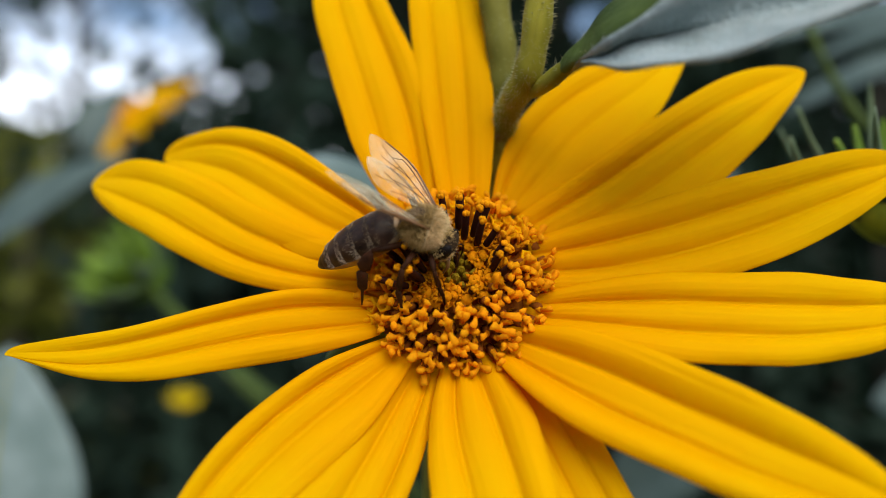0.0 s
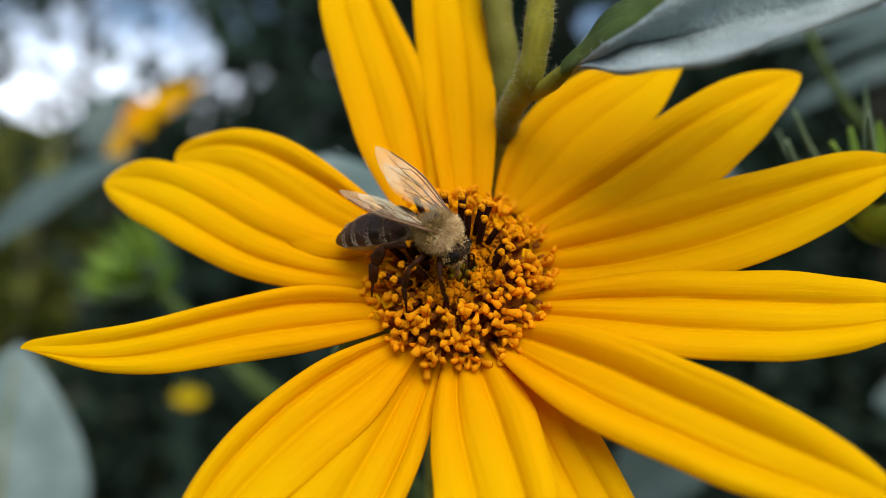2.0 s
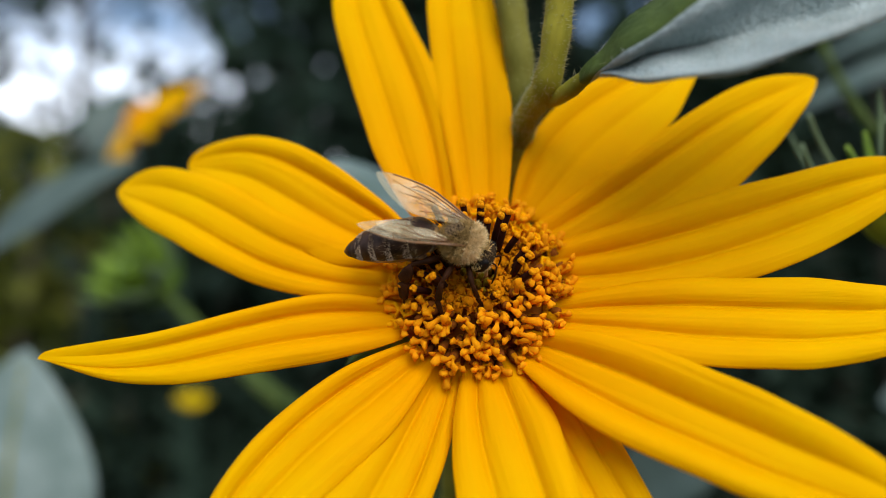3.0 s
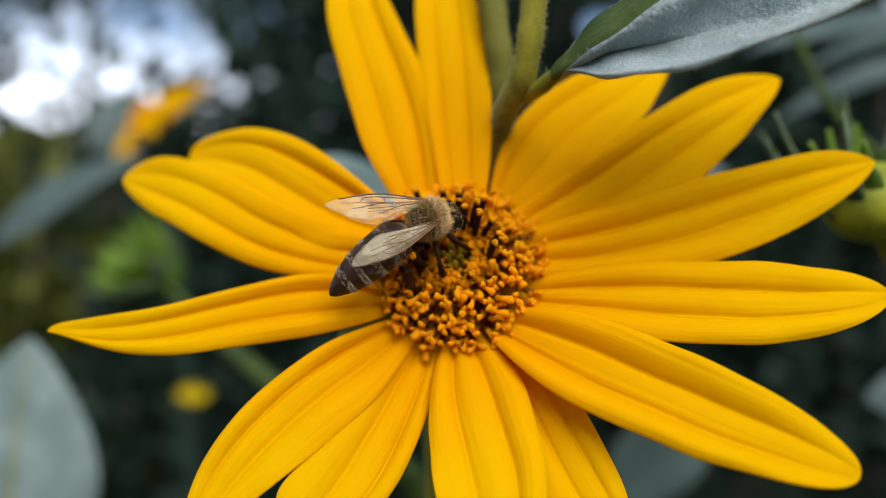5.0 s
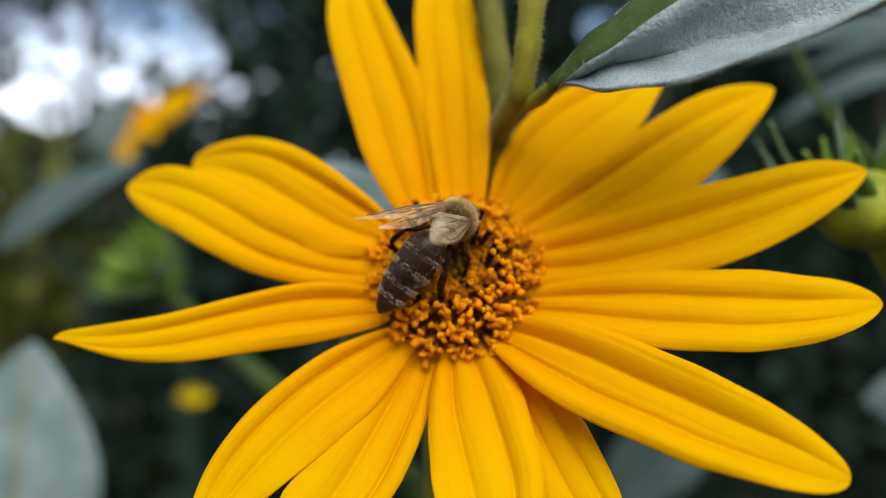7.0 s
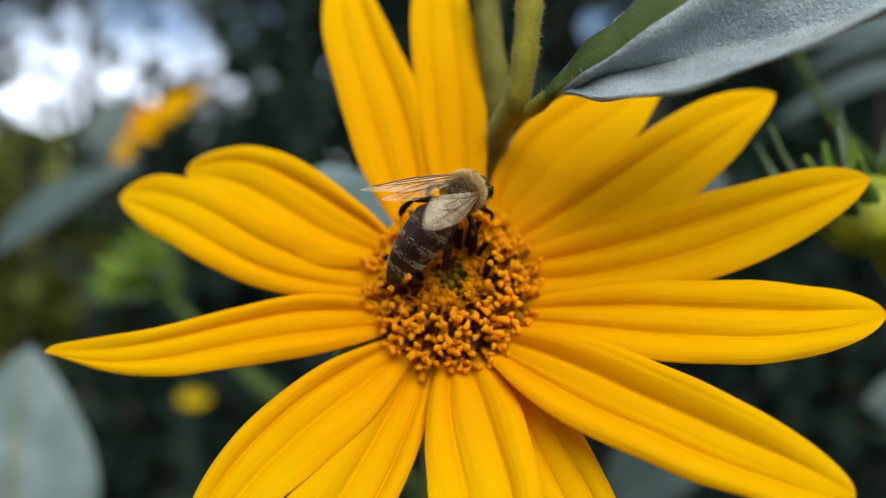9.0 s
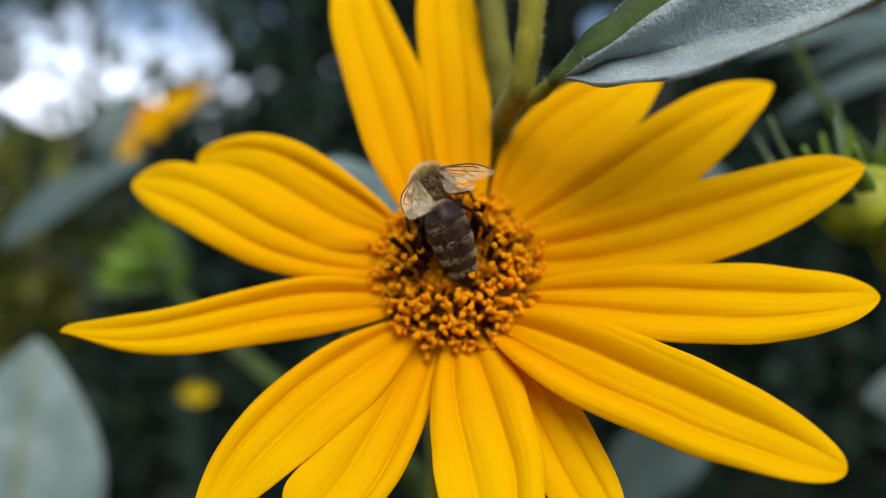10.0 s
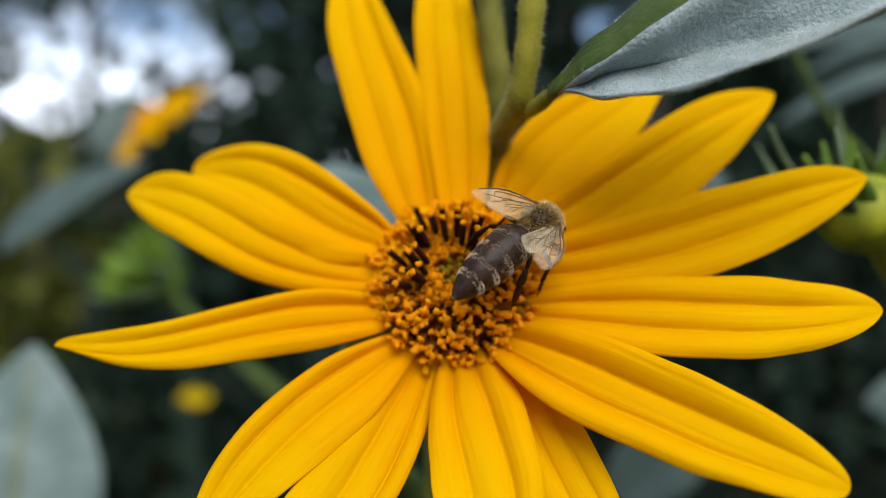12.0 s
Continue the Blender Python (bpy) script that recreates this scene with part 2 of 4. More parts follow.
def tube(bm, pts, radii, seg=8, flat=1.0, flat_dir=None):
    """A tapered tube along pts with rounded, closed ends. flat squeezes it across flat_dir."""
    pts = [Vector(p) for p in pts]
    rings, up = [], None
    for i, p in enumerate(pts):
        t = (pts[min(i + 1, len(pts) - 1)] - pts[max(i - 1, 0)]).normalized()
        if up is None:
            up = Vector(flat_dir) if flat_dir is not None else (Vector((0, 0, 1)) if abs(t.z) < 0.9 else Vector((1, 0, 0)))
        a = t.cross(up).normalized()
        b = a.cross(t).normalized()
        up = b
        rings.append([bm.verts.new(p + radii[i] * (math.cos(2 * math.pi * k / seg) * a + flat * math.sin(2 * math.pi * k / seg) * b)) for k in range(seg)])
    for r0, r1 in zip(rings, rings[1:]):
        for k in range(seg):
            bm.faces.new((r0[k], r0[(k + 1) % seg], r1[(k + 1) % seg], r1[k]))
    bm.faces.new(rings[0][::-1])
    bm.faces.new(rings[-1])
    return bm


def ball(bm, centre, radii, rings=10, seg=16, turn=None):
    """An ellipsoid."""
    m = Matrix.Translation(centre) @ (turn.to_4x4() if turn is not None else Matrix.Identity(4)) @ Matrix.Diagonal((*radii, 1))
    bmesh.ops.create_uvsphere(bm, u_segments=seg, v_segments=rings, radius=1.0, matrix=m)
    return bm


def sheet(bm, grid, thick, uv=True):
    """A closed thin shell over a grid of (place, normal)."""
    n, k = len(grid), len(grid[0])
    lay = bm.loops.layers.uv.new("UVMap") if uv else None
    top = [[bm.verts.new(p + nn * thick / 2) for p, nn in row] for row in grid]
    low = [[bm.verts.new(p - nn * thick / 2) for p, nn in row] for row in grid]

    def face(vs, cs):
        f = bm.faces.new(vs)
        if lay:
            for lp, c in zip(f.loops, cs):
                lp[lay].uv = c

    for i in range(n - 1):
        for j in range(k - 1):
            ij = ((i, j), (i + 1, j), (i + 1, j + 1), (i, j + 1))
            cs = [(a / (n - 1), b / (k - 1)) for a, b in ij]
            face([top[a][b] for a, b in ij], cs)
            face([low[a][b] for a, b in ij[::-1]], cs[::-1])
    edge = [(i, 0) for i in range(n)] + [(n - 1, j) for j in range(1, k)] + [(i, k - 1) for i in range(n - 2, -1, -1)] + [(0, j) for j in range(k - 2, 0, -1)]
    for (a, b), (c, d) in zip(edge, edge[1:] + edge[:1]):
        face([top[a][b], low[a][b], low[c][d], top[c][d]], [(a / (n - 1), b / (k - 1))] * 2 + [(c / (n - 1), d / (k - 1))] * 2)
    return bm


# ---- setting ----
bm = bmesh.new()
bmesh.ops.create_grid(bm, x_segments=40, y_segments=40, size=400.0)
for v in bm.verts:
    v.co.z = 0.02 * noise.noise(v.co * 0.3)
ground = tagged(part("ground", bm, M_GROUND), "dark garden soil with patches of low grass", "ground", kind="structure")


# ---- the large flower ----
def ray_petal(base, tip, sweep, sway, lift, root_width, left, right, crease=0.35, flat=1.0, twist=0.0):
    """A ray petal in millimetres in the flower's space. base and tip: turn round the disc, distance and height; sweep and lift bow
    its middle, sway bends it like an S; root_width: the share of the width at its foot; left and right: half-width, where it is widest and how pointed that edge runs out; crease: depth of the fold along the middle; flat: less than 1 for a petal that curls little; twist: how far its left edge stands forward."""
    a0, a1 = radians(base[0]), radians(tip[0])
    rng = random.Random(int(base[0] * 10 + 4000))
    p0 = Vector((base[1] * math.cos(a0), base[1] * math.sin(a0), base[2]))
    p2 = Vector((tip[1] * math.cos(a1), tip[1] * math.sin(a1), tip[2]))
    u = Vector((p2.x - p0.x, p2.y - p0.y, 0)).normalized()
    side0 = Vector((-u.y, u.x, 0))
    p1 = (p0 + p2) / 2 + 2 * (side0 * sweep + Vector((0, 0, lift)))
    p0 = p0 - (p1 - p0).normalized() * 1.6
    rows, cols = 60, 51
    grooves = (-0.36 + rng.uniform(-0.07, 0.07), 0.33 + rng.uniform(-0.07, 0.07))
    pads = [(lo, hi, rng.uniform(0.75, 1.25)) for lo, hi in zip((-1.0, *grooves), (*grooves, 1.0))]
    fine = [(rng.uniform(lo + 0.12, hi - 0.12), rng.uniform(0.02, 0.07)) for lo, hi, _ in pads for _ in (0, 1)]
    phase, cup = rng.uniform(0, 6), rng.uniform(0.5, 0.8) * flat

    def prof(s, widest, point):
        if s < widest:
            return root_width + (1 - root_width) * math.sin(math.pi / 2 * s / widest) ** 0.9
        return max(0.002, 1 - ((s - widest) / (1 - widest)) ** 2.3) ** (0.62 * point + 0.12)

    def spine(s):
        return bez(p0, p1, p2, s) + side0 * sway * math.sin(2 * math.pi * s)

    grid = []
    for i in range(rows):
        s = 1 - (1 - i / (rows - 1)) ** 1.6
        c = spine(s)
        t = (spine(min(1, s + 0.01)) - spine(max(0, s - 0.01))).normalized()
        side = Vector((0, 0, 1)).cross(t).normalized()
        nn = t.cross(side)
        wl, wr = left[0] * prof(s, *left[1:]), right[0] * prof(s, *right[1:])
        half = (wl + wr) / 2
        fade = min(1, 0.55 + s * 4) * (1 - 0.8 * s ** 4)
        line = []
        for j in range(cols):
            v = -1 + 2 * j / (cols - 1)
            z = 0
            bent = v - 0.05 * math.sin(4 * s + phase) * (1 - v * v)
            for lo, hi, d in pads:
                if lo <= bent <= hi:
                    z += 0.85 * (0.2 + 0.8 * flat) * d * fade * (1 - ((2 * bent - lo - hi) / (hi - lo)) ** 2)
            for g in grooves:
                z -= 0.16 * fade * math.exp(-(((bent - g) / 0.05) ** 2))
            for g, d in fine:
                z -= d * fade * math.exp(-(((bent - g - 0.04 * math.sin(6 * s + g * 9)) / 0.04) ** 2))
            z += (0.8 * crease * math.sqrt(v * v + 0.01) - 0.1) * fade
            z += twist * v * fade
            z += cup * v * v * (0.55 + 0.45 * math.sin(3 * s + phase))
            z += 0.5 * flat * math.sin(s * 8 + phase + 1.3 * v) * abs(v) ** 3 * s
            z += 0.16 * flat * math.sin(s * 19 + 2 * phase) * abs(v) ** 4 * s
            z += 0.35 * noise.noise(Vector((s * 4, v * 1.2, base[0])))
            w = (wl if v > 0 else wr) * v * (1 + 0.055 * s * noise.noise(Vector((s * 7, base[0], 3 * (v > 0)))))
            line.append(((c + side * w + nn * z * min(1, half / 3.5)) * MM, nn))
        grid.append(line)
    return part("petal", sheet(bmesh.new(), grid, 0.2 * MM), M_PETAL, flower)


flower = tagged(new("sunflower"), "wide-open yellow daisy-like sunflower with a domed orange-brown disc", "flower", "sunflowers")
flower.matrix_basis = pose(0.00126, 0.06120, 1.29716, 68.00, -0.00, -3.00)
ray_petal((116.8, 9.7, -0.4), (107.7, 49.8, -1.0), 0.66, -0.60, 1.70, 0.44, (4.97, 0.25, 1.04), (4.07, 0.32, 1.09), crease=0.2, flat=0.6)
ray_petal((88.6, 9.0, 0.3), (93.2, 48.7, 0.3), 0.52, -0.22, 1.30, 0.58, (3.52, 0.48, 0.88), (4.35, 0.34, 0.99), crease=0.2, flat=0.6)
ray_petal((60.2, 10.3, -0.8), (49.3, 39.1, -3.1), 1.88, 0.58, 1.2, 0.30, (3.53, 0.40, 1.24), (7.00, 0.25, 1.30), crease=0.0, flat=0.35, twist=0.3)
ray_petal((34.5, 9.3, -0.2), (33.7, 44.8, -2.7), -0.24, -0.43, 1.2, 0.57, (3.41, 0.48, 0.73), (5.92, 0.29, 1.11), crease=0.0, flat=0.6, twist=0.4)
ray_petal((12.1, 8.6, 0.5), (15.7, 46.0, -0.6), -1.53, -0.29, 1.2, 0.55, (4.05, 0.43, 0.73), (4.88, 0.37, 1.16), crease=0.05, flat=1.0, twist=0.3)
ray_petal((-22.6, 8.3, 0.3), (-4.2, 41.5, 1.4), -1.09, 0.14, 2.00, 0.30, (3.95, 0.41, 0.52), (4.5, 0.46, 0.99), crease=0.3, flat=1.1, twist=-0.5)
ray_petal((-51.9, 8.3, 0.3), (-32.3, 37.3, 8.5), -0.46, -0.01, 1.15, 0.30, (3.95, 0.36, 0.50), (4.35, 0.35, 0.62), crease=1.9)
ray_petal((-61.7, 8.1, -1.2), (-60.1, 30.5, 3.0), 0.36, 0.48, -0.20, 0.50, (3.25, 0.62, 1.03), (3.38, 0.66, 0.90), crease=0.1, flat=0.5)
ray_petal((-82.2, 8.0, -0.6), (-81.9, 28.8, 7.0), 0.54, -0.48, 0.30, 0.31, (4.94, 0.36, 0.69), (5.02, 0.65, 0.90))
ray_petal((-107.3, 8.6, -1.2), (-114.5, 30.0, 4.4), 1.33, -0.18, 0.05, 0.30, (2.84, 0.54, 0.92), (5.11, 0.85, 0.76))
ray_petal((-131.0, 8.9, -0.4), (-129.4, 34.3, 4.5), -2.04, -0.03, 0.80, 0.31, (5.15, 0.35, 1.21), (2.96, 0.61, 1.16))
ray_petal((-156.3, 9.4, 0.4), (-169.3, 41.6, 0.9), 0.80, -0.75, 0.95, 0.53, (3.9, 0.25, 2.20), (2.55, 0.25, 0.46), crease=1.0)
ray_petal((175.2, 9.1, -0.1), (162.3, 42.9, -5.4), 1.34, 0.93, 2.25, 0.50, (3.57, 0.61, 0.93), (4.35, 0.56, 0.61), crease=0.2, flat=0.6, twist=-0.5)
ray_petal((146.5, 8.9, 0.4), (154.7, 36.1, -4.4), -2.03, 0.49, 2.2, 0.32, (6.26, 0.25, 1.05), (2.98, 0.58, 0.40), crease=0.15, flat=0.8, twist=-0.7)


def dome(r):
    """Height in millimetres of the disc's surface at a distance from its axis."""
    return 2.6 - 3.7 * (r / 7.6) ** 2 - 0.7 * math.exp(-(r / 2.0) ** 2)


bm = bmesh.new()
prof = [(8.2, -1.5), (7.9, -1.0)] + [(r, dome(r)) for r in (7.4, 6.4, 5.4, 4.4, 3.4, 2.4, 1.4, 0.6, 0.02)]
seg = 40
loops = [[bm.verts.new((r * MM * math.cos(2 * math.pi * k / seg), r * MM * math.sin(2 * math.pi * k / seg), z * MM)) for k in range(seg)] for r, z in [(7.0, -3.0)] + prof]
for a, b in zip(loops, loops[1:]):
    for k in range(seg):
        bm.faces.new((a[k], a[(k + 1) % seg], b[(k + 1) % seg], b[k]))
bm.faces.new(loops[0][::-1])
bm.faces.new(loops[-1])
disc = part("disc", bm, M_DISC, flower, "domed disc packed with orange florets")


def roughen(bm, rng, amount):
    for v in bm.verts:
        v.co += Vector([rng.uniform(-amount, amount) * MM for _ in range(3)])
    return bm


def open_floret(seed):
    """A spent floret: a slender tube from which the style forks into two blunt, flattened arms."""
    rng = random.Random(seed)
    bm = bmesh.new()
    bend = Vector((rng.uniform(-0.25, 0.25), rng.uniform(-0.25, 0.25), 0))
    neck = Vector((0, 0, 2.0)) + bend
    tube(bm, [(0, 0, -0.4 * MM), (0, 0, 0.6 * MM), mm(0, 0, 1.3) + bend * 0.4 * MM, neck * MM], [0.36 * MM, 0.34 * MM, 0.24 * MM, 0.24 * MM], 7)
    for sgn in (-1, 1):
        spread, fat, up = rng.uniform(0.35, 0.8), rng.uniform(0.27, 0.34), rng.uniform(0.35, 0.9)
        if rng.random() < 0.2:
            continue
        e = Vector((sgn, rng.uniform(-0.35, 0.35), 0))
        pts = [neck - Vector((0, 0, 0.2)), neck + e * spread * 0.4 + Vector((0, 0, up * 0.55)), neck + e * spread * 0.8 + Vector((0, 0, up)), neck + e * spread * 1.1 + Vector((0, 0, up * 1.05)), neck + e * spread * 1.22 + Vector((0, 0, up * 1.0))]
        tube(bm, [p * MM for p in pts], [0.2 * MM, fat * 0.72 * MM, fat * 1.0 * MM, fat * 1.15 * MM, fat * 0.85 * MM], 7, rng.uniform(0.6, 0.9))
    return mesh_of("floret", roughen(bm, rng, 0.055), M_FLORET)


def knob_floret(seed):
    """An opening floret of the rim: a short bell with a rolled, five-lobed lip."""
    rng = random.Random(seed)
    bm = bmesh.new()
    seg, rows = 10, []
    flare = rng.uniform(0.85, 1.15)
    for r, z in ((0.28, -0.4), (0.31, 0.8), (0.40, 1.3), (0.52 * flare, 1.65), (0.55 * flare, 1.85), (0.44 * flare, 1.95), (0.30, 1.75), (0.16, 1.35)):
        rows.append([bm.verts.new(mm(r * (1 + 0.12 * math.cos(5 * a)) * math.cos(a), r * (1 + 0.12 * math.cos(5 * a)) * math.sin(a), z)) for a in (2 * math.pi * k / seg for k in range(seg))])
    for p, q in zip(rows, rows[1:]):
        for k in range(seg):
            bm.faces.new((p[k], p[(k + 1) % seg], q[(k + 1) % seg], q[k]))
    bm.faces.new(rows[0][::-1])
    bm.faces.new(rows[-1])
    if rng.random() < 0.6:
        ball(bm, mm(rng.uniform(-0.15, 0.15), rng.uniform(-0.15, 0.15), 1.95), mm(0.26, 0.22, 0.34), 5, 7)
    return mesh_of("floret", roughen(bm, rng, 0.03), M_RIM)


def young_floret(seed):
    """A closed five-sided bud of the inner disc."""
    bm = bmesh.new()
    tube(bm, [(0, 0, -0.4 * MM), (0, 0, 0.7 * MM), (0, 0, 1.15 * MM), (0, 0, 1.45 * MM)], [0.4 * MM, 0.46 * MM, 0.36 * MM, 0.05 * MM], 5)
    return mesh_of("floret_bud", bm, M_OLIVE, False)


def lobed_floret(seed):
    """An open corolla with pointed lobes, round an anther tube."""
    bm = bmesh.new()
    tube(bm, [(0, 0, -0.4 * MM), (0, 0, 0.9 * MM), (0, 0, 1.5 * MM)], [0.3 * MM, 0.4 * MM, 0.52 * MM], 10)
    for k in range(5):
        a = 2 * math.pi * k / 5
        d, e = Vector((math.cos(a), math.sin(a), 0)), Vector((-math.sin(a), math.cos(a), 0))
        q = [d * 0.46 - e * 0.28 + Vector((0, 0, 1.45)), d * 0.46 + e * 0.28 + Vector((0, 0, 1.45)), d * 0.95 + Vector((0, 0, 1.85)), d * 0.5 + Vector((0, 0, 1.35))]
        vs = [bm.verts.new(p * MM) for p in q]
        for f in ((0, 1, 2), (1, 0, 3), (1, 3, 2), (3, 0, 2)):
            bm.faces.new([vs[x] for x in f])
    return mesh_of("corolla", bm, M_TUBE)


def anther_mesh(seed):
    bm = bmesh.new()
    tube(bm, [(0, 0, 1.0 * MM), (0, 0, 2.0 * MM), (0, 0, 4.2 * MM), (0, 0, 4.4 * MM)], [0.3 * MM, 0.36 * MM, 0.34 * MM, 0.2 * MM], 8)
    return mesh_of("anther_tube", bm, M_ANTHER)


def pollen_mesh(seed):
    rng = random.Random(seed)
    bm = bmesh.new()
    for k in range(4):
        a = 1.6 * k + rng.uniform(0, 1)
        ball(bm, Vector((0.17 * math.cos(a), 0.17 * math.sin(a), 4.45 + 0.12 * k / 3)) * MM, (0.25 * MM, 0.25 * MM, 0.24 * MM), 5, 7)
    return mesh_of("pollen_tip", bm, M_FLORET)


def sleeve_mesh():
    """The spent, dark anther tube round the foot of a style; its dark also stands for shade between florets."""
    bm = tube(bmesh.new(), [mm(0, 0, 0.5), mm(0, 0, 1.3), mm(0, 0, 1.75)], [0.36 * MM, 0.37 * MM, 0.3 * MM], 8)
    return mesh_of("anther_tube", bm, M_SLEEVE)


SLEEVE = sleeve_mesh()
OPEN = [open_floret(s) for s in range(12)]
KNOB = [knob_floret(s) for s in range(6)]
YOUNG, LOBED, ANTHER, POLLEN = young_floret(0), lobed_floret(0), anther_mesh(0), [pollen_mesh(s) for s in range(3)]
rng = random.Random(11)
for i in range(318):
    r = 0.42 * math.sqrt(i + 0.5)
    a = i * 2.399963 + rng.uniform(-0.12, 0.12)
    r += rng.uniform(-0.15, 0.15)
    lean = 4 + 42 * (r / 7.3) ** 1.3 + rng.uniform(-8, 8)
    m = pose(0, 0, 0, 0, 0, math.degrees(a)) @ pose(r * MM, 0, (dome(r) - 0.1) * MM, 0, lean, 0) @ pose(0, 0, 0, 0, rng.uniform(-7, 7), rng.uniform(0, 360))
    if r > 7.3:
        continue
    upper = 0.5 + 0.5 * math.cos(a - radians(122))
    if r < 1.5:
        part("floret_bud", YOUNG, None, disc, at_pose=m @ Matrix.Scale(rng.uniform(0.8, 1.1), 4))
    elif r < 3.1 + 2.1 * upper:
        part("corolla", LOBED, None, disc, at_pose=m @ Matrix.Scale(rng.uniform(0.85, 1.05), 4))
        if r > 2.1 and rng.random() < 0.5:
            tall = m @ Matrix.Diagonal((0.92, 0.92, rng.uniform(0.85, 1.2), 1))
            part("anther_tube", ANTHER, None, disc, at_pose=tall)
            part("pollen_tip", rng.choice(POLLEN), None, disc, at_pose=tall)
    elif rng.random() < (0.97 if upper < 0.5 else 0.6) - 0.4 * (r > 6.6):
        at = m @ Matrix.Scale(rng.uniform(0.98, 1.24), 4)
        part("floret", rng.choice(OPEN), None, disc, at_pose=at)
        if upper < 0.62:
            part("anther_tube", SLEEVE, None, disc, at_pose=at)
    else:
        part("floret", rng.choice(KNOB), None, disc, at_pose=m @ Matrix.Scale(rng.uniform(1.0, 1.25), 4))


def bract(length, width, curl, mat=None):
    """A pointed green bract that curls outwards, base at the origin, along x."""
    grid = []
    for i in range(14):
        s = i / 13
        c = Vector((length * math.sin(curl * s) / max(curl, 0.01), 0, length * (1 - math.cos(curl * s)) / max(curl, 0.01)))
        nn = Vector((-math.sin(curl * s), 0, math.cos(curl * s)))
        w = width / 2 * (1 - s ** 1.6) ** 0.8 * (0.8 + 0.5 * math.sin(math.pi * min(1, s * 1.6)))
        grid.append([(c + Vector((0, 1, 0)) * w * v + nn * 0.25 * w * v * v, nn) for v in (-1, -0.5, 0, 0.5, 1)])
    return mesh_of("bract", sheet(bmesh.new(), grid, 0.0005), mat or M_BRACT)


BRACT = [bract(0.011, 0.0034, 1.0), bract(0.013, 0.003, 1.4)]
for k in range(16):
    part("bract", BRACT[k % 2], None, flower, at_pose=pose(0, 0, 0, 0, 0, 22.5 * k) @ pose(5.0 * MM, 0, -4.0 * MM, 180, -8, 0))


def stalk(name, pts, r0, r1, mat, parent, hairs=0, seg=12, label="", hair_len=0.00055):
    """A smoothly bent stem through pts, with bristly hairs as a part of their own."""
    line = []
    ps = [Vector(p) for p in pts]
    for i in range(len(ps) - 1):
        a, b, c, d = ps[max(i - 1, 0)], ps[i], ps[i + 1], ps[min(i + 2, len(ps) - 1)]
        for k in range(10):
            t = k / 10
            span = (c - b).length
            m0, m1 = (c - a).normalized() * span, (d - b).normalized() * span
            line.append((2 * t ** 3 - 3 * t * t + 1) * b + (t ** 3 - 2 * t * t + t) * m0 + (3 * t * t - 2 * t ** 3) * c + (t ** 3 - t * t) * m1)
    line.append(ps[-1])
    radii = [(r0 + (r1 - r0) * i / (len(line) - 1)) * (1 + 0.05 * math.sin(i * 0.9)) for i in range(len(line))]
    ob = part(name, tube(bmesh.new(), line, radii, seg), mat, parent, label)
    if hairs:
        rng = random.Random(len(pts) * 7 + hairs)
        bm = bmesh.new()
        for _ in range(hairs):
            i = rng.randrange(1, len(line) - 1)
            t = (line[i + 1] - line[i - 1]).normalized()
            d = Vector((rng.gauss(0, 1), rng.gauss(0, 1), rng.gauss(0, 1)))
            d = (d - t * d.dot(t)).normalized()
            p = line[i].lerp(line[i + 1], rng.random()) + d * radii[i] * 0.95
            tip = p + (d + t * rng.uniform(-0.4, 0.5)) * hair_len * rng.uniform(0.5, 1.1)
            e = t.cross(d) * 0.000022
            f = t * 0.000022
            vs = [bm.verts.new(q) for q in (p + e, p - e + f, p - f, tip)]
            for x in ((0, 1, 3), (1, 2, 3), (2, 0, 3)):
                bm.faces.new([vs[n] for n in x])
        tagged(part("bristles", bm, M_HAIR, ob, "fine pale bristles"), kind="stuff")
    return ob


inv = flower.matrix_basis.inverted()
stalk("stem", [inv @ Vector(p) for p in ((0.004, 0.078, 0.0), (-0.002, 0.105, 0.6), (0.0015, 0.088, 1.22), (0.0015, 0.071, 1.288), (0.0013, 0.0645, 1.2965))], 0.006, 0.003, M_STEM, flower)


# ---- the plant whose branching stem and leaf stand behind and above the flower ----
plant = tagged(new("sunflower_plant"), "hairy green branching stem with one broad grey-green leaf", "plant", "sunflower plants")
plant.location = (0.01, 0.09, 0.0)


def under(p):
    return Vector(p) - plant.location


